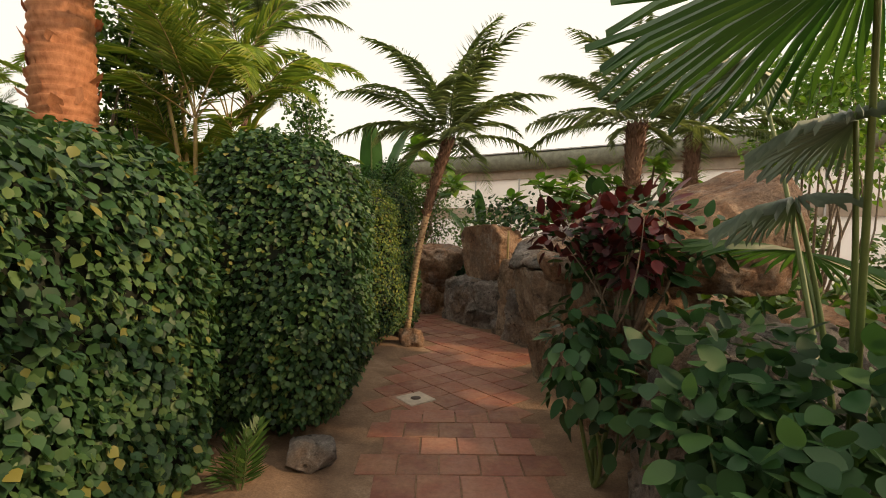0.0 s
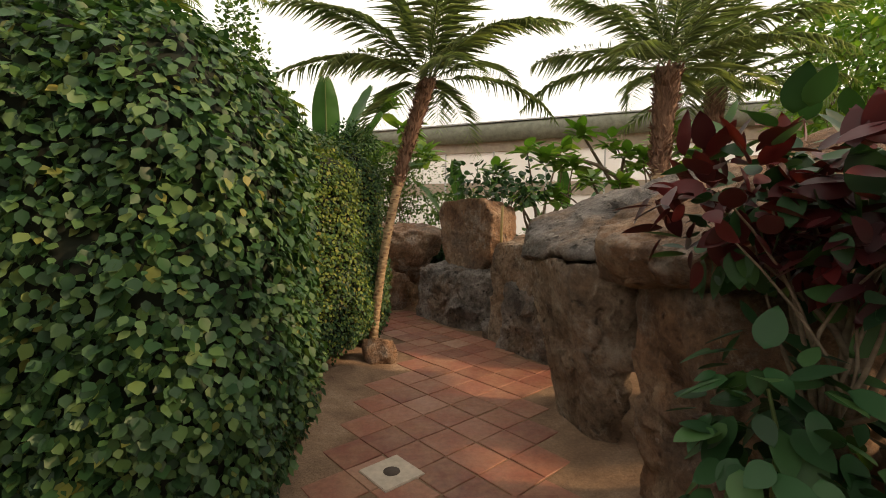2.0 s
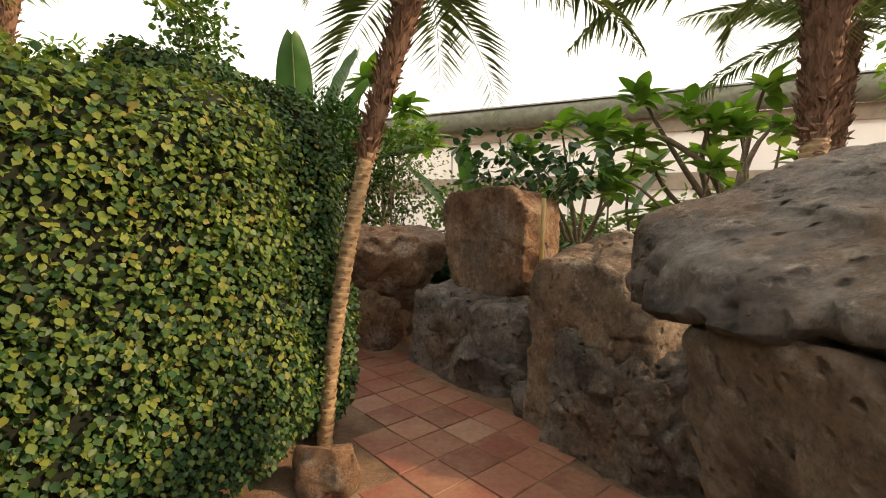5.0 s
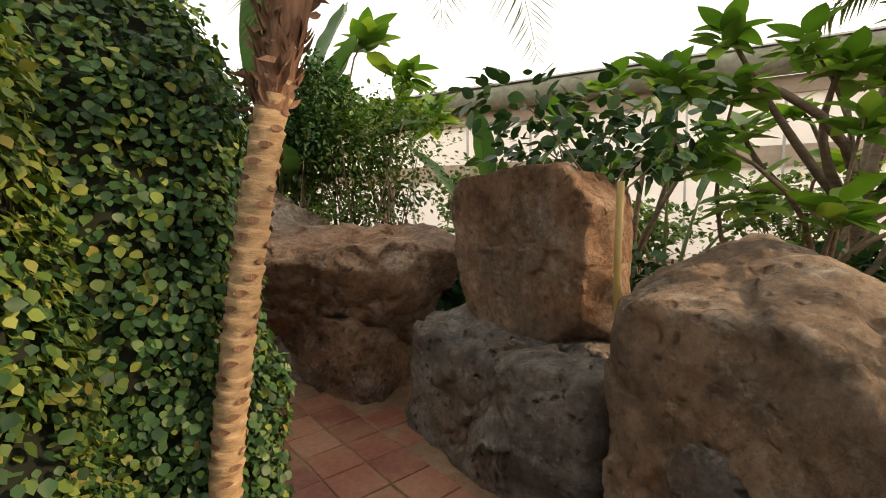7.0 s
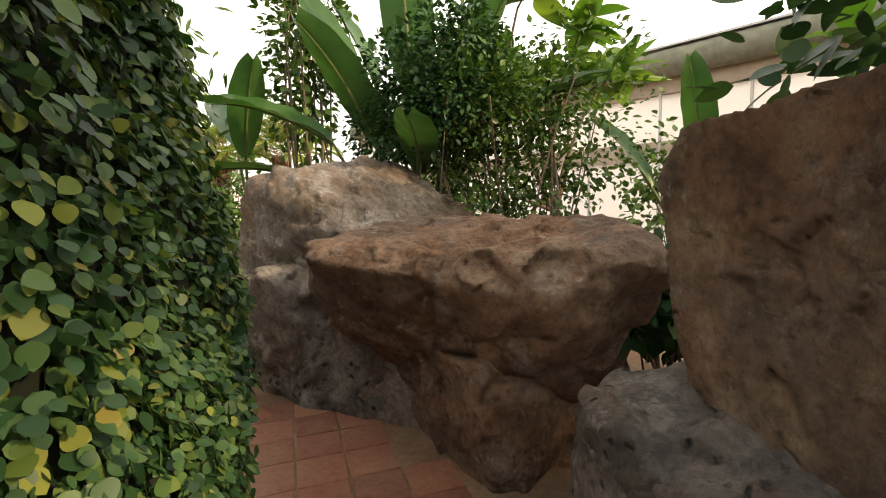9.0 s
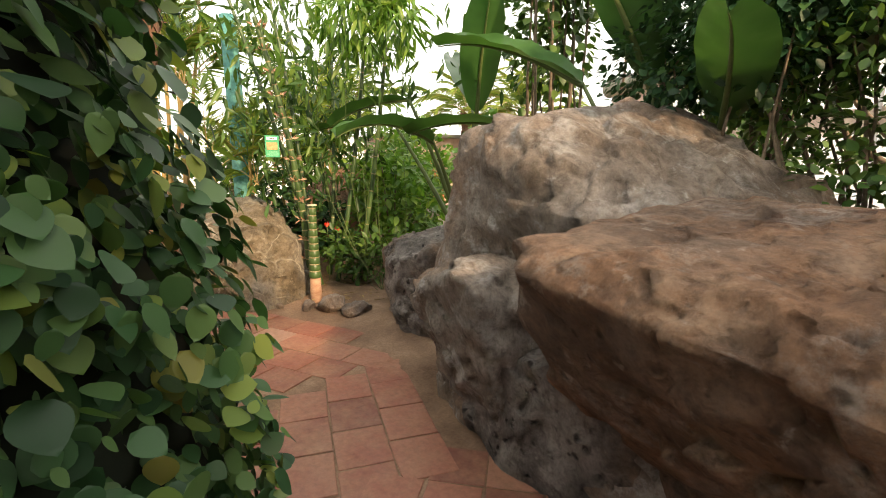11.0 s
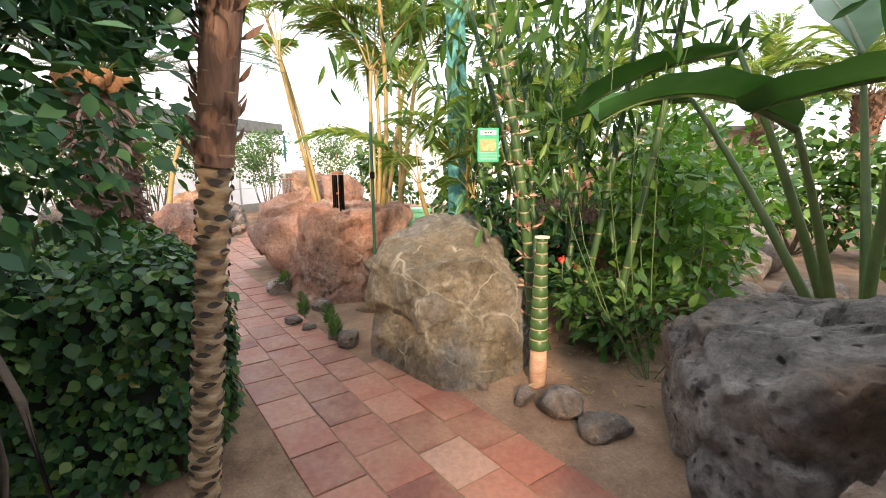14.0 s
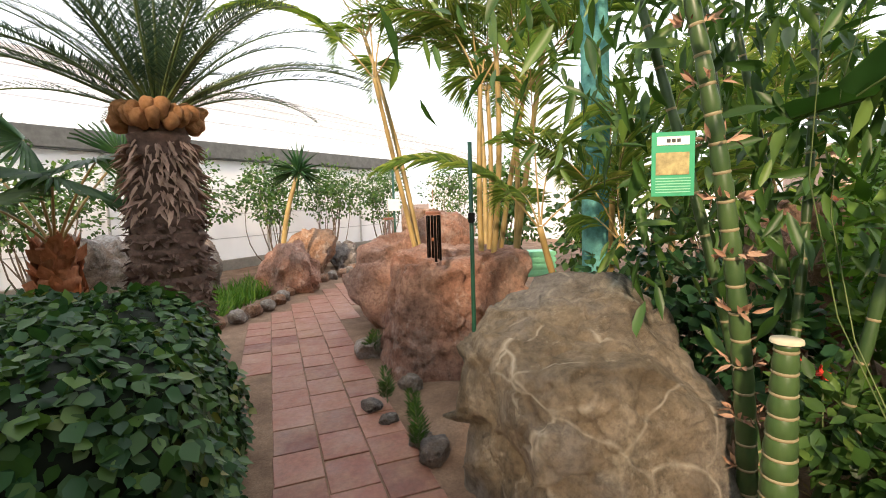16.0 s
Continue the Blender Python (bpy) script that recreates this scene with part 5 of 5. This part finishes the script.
pos = starts[which] * (1 - tt[:, None]) + ends[which] * tt[:, None] + rng.normal(0, 1, (n, 3)) * np.array([0.38, 0.38, 0.22]) * (0.5 + tt[:, None])
along = rng.normal(0, 0.6, (n, 3)) + np.array([0, 0, -0.7])
keep = ~((pos[:, 0] > -0.05) & (pos[:, 2] < 2.2)) & ~((pos[:, 1] < -0.3) & (pos[:, 2] < 1.7))
lv, lf = leaves(pos[keep], along[keep], rng.normal(0, 0.5, (keep.sum(), 3)) + np.array([0.5, -0.2, 0.6]), 0.19 * rng.uniform(0.6, 1.3, keep.sum()), 0.28)
tagged(put("foliage", mesh_of("foliage", lv, lf), MID_LEAF, bb), kind="stuff")

st = thing("bamboo_stump", "sawn-off green ringed bamboo stump", "bamboo", (-5.13, 10.0, 0))
bamboo_stem([(0, 0, 0.28), (0, 0, 0.6), (0.01, 0, 1.06)], 0.065, 0.075, st)
v, q = tube([(0.01, 0, 1.058), (0.01, 0, 1.07)], [0.05, 0.048], 14)
put("cut_face", mesh_of("cut_face", v, q), plain("pale_cut_bamboo", (0.55, 0.48, 0.33), 0.8), st)
v, q = tube([(0, 0, -0.02), (0, 0, 0.12), (0, 0, 0.29)], [0.05, 0.062, 0.055], 12)
put("root_sheath", mesh_of("root_sheath", v, q), SHEATH, st, "dry reddish base sheath")

SIGN_GREEN = plain("green_sign_card", (0.05, 0.34, 0.17), 0.4, 0, 0.06)
SIGN_WHITE = plain("white_sign_label", (0.8, 0.8, 0.78), 0.5, 0, 0.05)
SIGN_PHOTO = plain("tan_sign_picture", (0.36, 0.3, 0.13), 0.5, 0, 0.5, 30)
INK = plain("dark_sign_ink", (0.05, 0.05, 0.05), 0.6)
SILVER_INK = plain("pale_green_sign_text", (0.3, 0.6, 0.42), 0.5)
sg1 = thing("plant_sign", "green plant label card tied to the bamboo", "sign", (-5.15, 9.63, 1.66), rz=86)
part("card", block((-0.068, -0.002, -0.105), (0.068, 0.002, 0.105), 0.0008), SIGN_GREEN, sg1)
part("name_label", block((-0.052, -0.0045, 0.062), (0.05, -0.0025, 0.09)), SIGN_WHITE, sg1)
for i in range(3):
    part("glyph_bar", block((-0.022 + 0.016 * i, -0.0055, 0.07), (-0.01 + 0.016 * i, -0.0048, 0.082)), INK, sg1)
part("picture", block((-0.055, -0.0045, -0.035), (0.05, -0.0025, 0.038)), SIGN_PHOTO, sg1)
for i in range(6):
    part("text_bar", block((-0.055, -0.004, -0.048 - 0.009 * i), (0.055, -0.0026, -0.045 - 0.009 * i)), SILVER_INK, sg1)

# ---- canes, posts and chimes ----
cane_palm("tall cane palm with yellow stems and feathery arching leaves", (-8.45, 9.0, 0.0), 9, 101, (2.3, 3.6), 5, 0.5, (0.75, 1.0), 0.4)
cane_palm("low clump palm with fresh feathery leaves", (-7.3, 10.2, 0.0), 5, 102, (1.2, 1.9), 5, 0.25, (0.5, 0.7), 0.4)
GREEN_PAINT = plain("dark_green_painted_steel", (0.02, 0.085, 0.05), 0.4, 0.2, 0.15)
TEAL = plain("teal_netting", (0.1, 0.3, 0.29), 0.8, 0, 0.3, 30)
BLACK = plain("black_anodised_tube", (0.012, 0.012, 0.012), 0.3, 0.6)
ALU = plain("bright_aluminium_tube", (0.75, 0.75, 0.77), 0.25, 0.9, 0.05)
RED_WOOD = plain("red_brown_wood", (0.32, 0.12, 0.06), 0.5)
lp = thing("garden_light", "thin dark green post with a small lamp box", "post", (-6.33, 8.98, 0.5))
v, q = tube([(0, 0, 0), (0, 0, 0.7), (0, 0, 1.4)], 0.013, 10)
put("pole", mesh_of("pole", v, q), GREEN_PAINT, lp)
part("lamp_box", block((-0.02, -0.02, 0.93), (0.03, 0.02, 0.99), 0.004), BLACK, lp)
lp2 = thing("garden_light", "thin dark green post with a pale notice box", "post", (-11.5, 7.75, 0.0))
v, q = tube([(0, 0, 0), (0, 0, 1.0), (0, 0, 2.1)], 0.02, 10)
put("pole", mesh_of("pole", v, q), GREEN_PAINT, lp2)
part("notice_box", block((0.01, -0.1, 1.42), (0.05, 0.1, 1.62), 0.004), SIGN_WHITE, lp2)
tp = thing("netted_post", "post wrapped in teal netting", "post", (-7.3, 10.0, 0))
v, q = tube(bend((0, 0, 0), (0.0, -0.05, 3.4), (0.02, 0, 0), 9), np.linspace(0.13, 0.1, 9), 12)
put("net_wrap", mesh_of("net_wrap", v, q), TEAL, tp)


def chime(label, at, n, r, length, tr, material, seed):
    rng = np.random.default_rng(seed)
    ob = thing("wind_chime", label, "wind chime", at, "wind chimes")
    v, q = tube([(0, 0, -0.012), (0, 0, 0.006), (0, 0, 0.014)], [r * 1.25, r * 1.3, r * 1.1], 18)
    put("disc", mesh_of("disc", v, q), RED_WOOD, ob, "red-brown wooden disc")
    v, q = tube([(0, 0, 0.01), (0, 0, 0.1), (0, 0, 0.2)], 0.002, 5)
    put("cord", mesh_of("cord", v, q), RED_WOOD, ob)
    for i in range(n):
        a = 2 * math.pi * i / n + 0.3
        ln = length * (1 - 0.12 * i / n)
        v, q = tube([(r * math.cos(a), r * math.sin(a), -0.02), (r * math.cos(a), r * math.sin(a), -0.02 - ln)], tr, 8)
        put("tube", mesh_of("tube", v, q), material, ob)
    v, q = tube([(0, 0, -0.2), (0, 0, -0.21), (0, 0, -0.225)], [r * 0.45, r * 0.5, r * 0.45], 12)
    put("striker", mesh_of("striker", v, q), RED_WOOD, ob)
    return ob


chime("black wind chime hanging over the boulder", (-7.3, 8.69, 1.47), 6, 0.05, 0.37, 0.011, BLACK, 1)
chime("silver wind chime hanging further off", (-9.76, 7.93, 1.35), 6, 0.06, 0.46, 0.013, ALU, 2)
MINT = plain("mint_green_plastic", (0.25, 0.62, 0.38), 0.4)
gb = thing("slatted_crate", "mint-green slatted plastic crate", "crate", (-10.3, 9.9, 0.45), rz=5)
part("body", block((-0.15, -0.3, 0), (0.14, 0.3, 0.36), 0.01), MINT, gb)
for i in range(4):
    part("slat", block((0.145, -0.31, 0.03 + 0.09 * i), (0.165, 0.31, 0.09 + 0.09 * i), 0.005), MINT, gb)

for x, y, a, b, c, k in ((-6.1, 12.4, 0.9, 0.7, 0.4, 61), (-6.9, 13.2, 1.3, 0.9, 0.55, 62), (-5.3, 12.3, 0.6, 0.5, 0.3, 63), (-7.9, 14.2, 1.5, 1.0, 0.7, 64), (-5.9, 13.4, 0.8, 0.6, 0.35, 65)):
    rock("pale stone at the edge of the far bed", (x, y, -0.04), (a, b, c), k * 40, k, TAN, "pale stones of the far bed", "stone", sub=4)
RED_PETAL = plain("red_flower", (0.6, 0.04, 0.02), 0.6)
for x, y, z in ((-5.81, 10.5, 0.76), (-5.75, 10.6, 0.7)):
    fw = thing("flower", "small red flower among dark leaves", "flower", (x, y, z), "red flowers")
    d = RNG.normal(size=(9, 3))
    v, f = leaves(np.zeros((9, 3)), d, RNG.normal(size=(9, 3)), 0.045, 0.9)
    put("petals", mesh_of("petals", v, f), RED_PETAL, fw)
    v, q = tube([(0, 0, -z), (0.02, 0, -z * 0.5), (0, 0, 0)], 0.004, 5)
    put("stalk", mesh_of("stalk", v, q), GREEN_STEM, fw)

# ---- planting round the last stretch ----
shrub("arching bamboo sprays with long drooping leaves", (-4.95, 10.75, 0), (1.7, 1.3, 3.7), 850, 0.2, LIGHT_LEAF, 110, "bamboo", "bamboo_spray", low=2.5, clumps=9, width=0.26, stem_r=0.004, stem=GREEN_STEM, up=-0.6)
shrub("dense dark shrub behind the boulder", (-6.9, 10.5, 0), (2.0, 1.4, 1.35), 1700, 0.1, DARK_LEAF, 111, low=0.05, clumps=14)
shrub("dense fresh green shrub among the bamboo", (-6.0, 11.6, 0), (2.0, 1.5, 1.9), 1900, 0.13, LIGHT_LEAF, 112, low=0.1, clumps=14, width=0.6)
shrub("fresh green leafy shrub by the bare soil", (-7.2, 12.6, 0), (2.4, 1.8, 2.4), 2000, 0.15, LIGHT_LEAF, 113, low=0.2, clumps=14, width=0.6)
shrub("dark leafy shrub at the edge of the soil bed", (-5.4, 10.75, 0), (1.0, 0.9, 0.95), 800, 0.1, MID_LEAF, 114, low=0.0, clumps=10, width=0.6)
shrub("mixed green shrub beyond the flat boulder", (-5.2, 14.4, 0), (2.4, 1.6, 1.6), 1600, 0.14, LIGHT_LEAF, 115, low=0.1, clumps=12)
cane_palm("clump palm with yellow-green leaves behind the bamboo", (-8.2, 12.2, 0), 6, 116, (0.9, 2.2), 6, 0.4, (0.7, 0.95), 0.5)
shrub("dark small-leaved tree overhanging the path and the pale boulder", (-3.45, 7.74, 0), (1.25, 1.45, 2.9), 9500, 0.046, DARK_LEAF, 117, "tree", "tree", low=1.42, clumps=13, width=0.75, stem_r=0.012, stem=DARK_BARK)
shrub("dark shrub growing over the pale boulder", (-3.3, 7.1, 0), (0.9, 0.7, 1.95), 1200, 0.055, DARK_LEAF, 119, low=1.15, clumps=8, stem_r=0.014, stem=DARK_BARK)
for i, (x, y, h) in enumerate(((-10.5, 2.2, 2.3), (-12.6, 3.4, 2.4), (-14.6, 4.4, 2.5), (-16.4, 5.2, 2.4), (-18.2, 6.4, 2.5), (-8.4, 1.5, 2.3), (-19.0, 8.5, 2.6))):
    shrub("small round-headed tree on thin stems by the white wall", (x, y, 0), (2.6, 2.0, h + 0.3), 2300, 0.085, MID_LEAF, 230 + i, "tree", "tree", low=1.05, clumps=12, group="trees along the white wall")
for i, (x, y, h) in enumerate(((-12.5, 11.5, 2.6), (-13.5, 14.0, 3.0), (-11.0, 15.5, 3.0), (-8.5, 16.0, 2.6), (-6.0, 16.5, 2.4), (-15.5, 10.0, 2.8))):
    shrub("dense green shrub at the back of the garden", (x, y, 0), (2.6, 2.0, h), 1500, 0.16, MID_LEAF, 250 + i, low=0.1, clumps=13, group="shrubs at the back")
dr = thing("dracaena", "spiky-headed dracaena on a thin bent stem", "plant", (-12.7, 5.3, 0))
v, q = tube(bend((0, 0, 0), (0.1, 0.45, 2.2), (0.1, -0.1, 0), 10), np.linspace(0.06, 0.04, 10), 9)
put("stem", mesh_of("stem", v, q), YELLOW_STEM, dr)
n = 90
d = scattered(n)
d[:, 2] = np.abs(d[:, 2]) * 0.9 - 0.3
d /= np.linalg.norm(d, axis=1)[:, None]
lv, lf = leaves(np.tile([(0.1, 0.45, 2.2)], (n, 1)), d, np.tile([(0, 0, 1.0)], (n, 1)) + scattered(n) * 0.2, 0.62, 0.085, (SLIM_V, SLIM_T))
tagged(put("foliage", mesh_of("foliage", lv, lf), DARK_LEAF, dr), kind="stuff")
bed = thing("lily_bed", "low strap-leaved plants edging the bed", "plants", (-10.8, 5.2, 0), "", "stuff")
n = 1500
pos = np.c_[RNG.uniform(-1.6, 2.0, n), RNG.uniform(-0.45, 0.35, n), np.zeros(n)]
lv, lf = leaves(pos, scattered(n, 0.5, 0.5, 0.2) + np.array([0, 0, 1.0]), scattered(n), 0.32 * RNG.uniform(0.5, 1.2, n), 0.1, (SLIM_V, SLIM_T))
tagged(put("foliage", mesh_of("foliage", lv, lf), LIGHT_LEAF, bed), kind="stuff")
feather_palm("palm far behind with a tan trunk", (-11.6, 18.3, 0.0), (-11.5, 18.3, 3.0), 121, 30, 0.16, AF)
feather_palm("palm far behind with a tan trunk", (-9.6, 18.6, 0.0), (-9.5, 18.6, 2.8), 122, 30, 0.16, AF)
ORANGE_WALL = plain("orange_brown_render", (0.45, 0.17, 0.07), 0.85, 0, 0.15, 5)
PINK_WALL = plain("pale_pink_render", (0.55, 0.4, 0.32), 0.85, 0, 0.15, 5)
hut = thing("garden_hut", "small hut with pink and orange rendered walls", "hut", (-14.0, 18.0, 0), rz=-20)
part("wall", block((-1.6, -1.5, 0), (1.6, 1.5, 2.3)), PINK_WALL, hut)
part("end_wall", block((0.3, -1.56, 0), (1.66, 0.5, 1.6)), ORANGE_WALL, hut)
part("roof", block((-1.8, -1.7, 2.3), (1.8, 1.7, 2.42), 0.02), plain("grey_flat_roof", (0.3, 0.28, 0.26), 0.9), hut)
LF = [frond_mesh("frond", 0.34, 13, 0.13, 0.017, 0.6, s, rise=55, stiff=True, start=0.25, stem_r=0.003, leaf=MID_LEAF) for s in (41, 42)]
for x, y, s, k in ((-0.98, 2.62, 1.1, 7), (-6.35, 8.62, 0.7, 6), (-7.05, 8.3, 0.7, 6), (-8.1, 8.0, 0.8, 6), (-6.7, 8.55, 0.6, 5), (-5.35, 12.0, 1.2, 8)):
    fe = thing("fern", "small feathery palm seedling", "fern", (x, y, 0), "seedlings")
    crown(fe, (0, 0, 0.0), LF, k, int(s * 100), 20, 75, 0.0, size=(s * 0.8, s * 1.2))
br = thing("dry_frond", "fallen dry straw-coloured frond on the soil", "frond", (-5.4, 11.0, 0.04))
v, q = tube(bend((0, 0, 0.02), (-0.9, 0.75, 0.14), (0, 0, 0.06), 8), np.linspace(0.014, 0.006, 8), 6)
put("stalk", mesh_of("stalk", v, q), STRAW, br)
v, q = tube(bend((-0.05, 0.12, 0.02), (-0.8, 0.95, 0.1), (0, 0, 0.04), 8), np.linspace(0.008, 0.004, 8), 6)
put("blade", mesh_of("blade", v, q), STRAW, br)
n = 260
pos = np.c_[RNG.uniform(-6.3, -4.6, n), RNG.uniform(9.9, 11.4, n), np.full(n, 0.06)]
lv, lf = leaves(pos, scattered(n, 1, 1, 0.1), scattered(n, 0.3, 0.3, 0.1) + np.array([0, 0, 1.0]), 0.07 * RNG.uniform(0.5, 1.4, n), 0.3)
tagged(put("leaf_litter", mesh_of("leaf_litter", lv, lf), STRAW), "dry fallen leaves on the soil", "litter", "", "stuff")

# ---- paving ----
CLAY, cn, cl, cb = mat("terracotta_tile", 0.55)
cco = cn.new("ShaderNodeTexCoord").outputs["Object"]
info = cn.new("ShaderNodeObjectInfo")
cr = ramp(cn, ((0.0, (0.17, 0.058, 0.04)), (0.3, (0.25, 0.088, 0.058)), (0.65, (0.3, 0.115, 0.075)), (0.95, (0.33, 0.14, 0.095)), (1.0, (0.38, 0.22, 0.16))))
cl.new(info.outputs["Random"], cr.inputs[0])
geo = cn.new("ShaderNodeNewGeometry").outputs["Position"]
dust = ramp(cn, ((0.42, (0, 0, 0)), (0.7, (0.8, 0.8, 0.8))))
cl.new(noisy(cn, cl, 2.2, 8, 0.7, geo), dust.inputs[0])
ccol = mixed(cn, cl, dust.outputs[0], cr.outputs[0], (0.36, 0.205, 0.125))
cg = ramp(cn, ((0.3, (0.65, 0.65, 0.65)), (0.7, (1.15, 1.15, 1.15))))
cl.new(noisy(cn, cl, 25, 8, 0.7, geo), cg.inputs[0])
cl.new(mixed(cn, cl, 0.85, ccol, cg.outputs[0], "MULTIPLY"), cb.inputs["Base Color"])
crg = ramp(cn, ((0.3, (0.35, 0.35, 0.35)), (0.7, (0.75, 0.75, 0.75))))
cl.new(noisy(cn, cl, 5, 6, 0.7, geo), crg.inputs[0])
cl.new(crg.outputs[0], cb.inputs["Roughness"])
bump(cn, cl, cb, noisy(cn, cl, 18, 8, 0.7, geo), 0.3, 0.006)
PALE = plain("pale_stone_slab", (0.5, 0.42, 0.34), 0.8, 0, 0.2)


def tile_mesh(seed, sx, sy):
    rng = np.random.default_rng(seed)
    bm = block((-sx / 2, -sy / 2, -0.04), (sx / 2, sy / 2, 0))
    for v in bm.verts:
        v.co.x += rng.normal(0, 0.003)
        v.co.y += rng.normal(0, 0.003)
    bmesh.ops.bevel(bm, geom=[e for e in bm.edges if all(v.co.z > -0.01 for v in e.verts)], offset=0.0035, segments=1, affect="EDGES")
    me = bpy.data.meshes.new("tile")
    bm.to_mesh(me)
    bm.free()
    me.materials.append(CLAY)
    return me


paving = thing("pavement", "worn terracotta tile path with sandy joints", "pavement", (0, 0, 0), "", "structure")
SQUARE = [tile_mesh(s, 0.268, 0.268) for s in range(4)]
LONG = [tile_mesh(s, 0.341, 0.281) for s in range(4)]
rng = np.random.default_rng(77)
spots = []
for ang, px_, py_, bond, test in ((2, 0.28, 0.28, 0.5, lambda x, y: y < 3.95 and x > -1.5), (39, 0.28, 0.28, 0.0, lambda x, y: y >= 3.95 and x > -2.1), (-23, 0.353, 0.293, 0.5, lambda x, y: -3.3 < x <= -2.1), (22.7, 0.353, 0.293, 0.5, lambda x, y: x <= -3.3)):
    c, s = math.cos(radians(ang)), math.sin(radians(ang))
    for j in range(-70, 70):
        for i in range(-70, 70):
            u, w = (i + (bond if j % 2 else 0)) * px_, j * py_
            if ang == 39:
                u, w = u + 0.073, w + 0.125
            x, y = u * c - w * s, u * s + w * c
            if test(x, y) and -15.5 < x < 2 and -1.5 < y < 11:
                spots.append((x, y, ang))
dist = edge_distance(np.array([(x, y) for x, y, a in spots]))
rest = []
for (x, y, a), e in zip(spots, dist):
    if e > -0.06:
        continue
    m = pose(x, y, rng.normal(0, 0.0018), rng.normal(0, 0.35), rng.normal(0, 0.35), a + rng.normal(0, 0.5))
    me = (LONG if abs(a) > 20 and a != 39 else SQUARE)[int(rng.integers(4))]
    if x < -9.0:
        rest.append((me, m))
        continue
    put("tile", me, None, paving, "", m)
if rest:
    pieces = []
    for me, m in rest:
        co = np.array([m @ v.co for v in me.vertices])
        pieces.append((co, np.array([[p.vertices[k] for k in (0, i, i + 1)] for p in me.polygons for i in range(1, len(p.vertices) - 1)])))
    v, f = join(pieces)
    tagged(put("far_tiles", mesh_of("far_tiles", v, f, False), CLAY, paving), kind="stuff")
slab = thing("drain_cover", "pale square slab with a round hole in the path", "drain cover", (-0.09, 4.32, 0.004), rz=39)
part("slab", block((-0.14, -0.14, -0.02), (0.14, 0.14, 0.006), 0.004), PALE, slab)
v, q = tube([(0, 0, 0.0), (0, 0, 0.0085)], [0.05, 0.05], 16)
put("hole_plug", mesh_of("hole_plug", v, q), plain("dark_drain_hole", (0.08, 0.06, 0.05), 0.9), slab, "dark round hole")
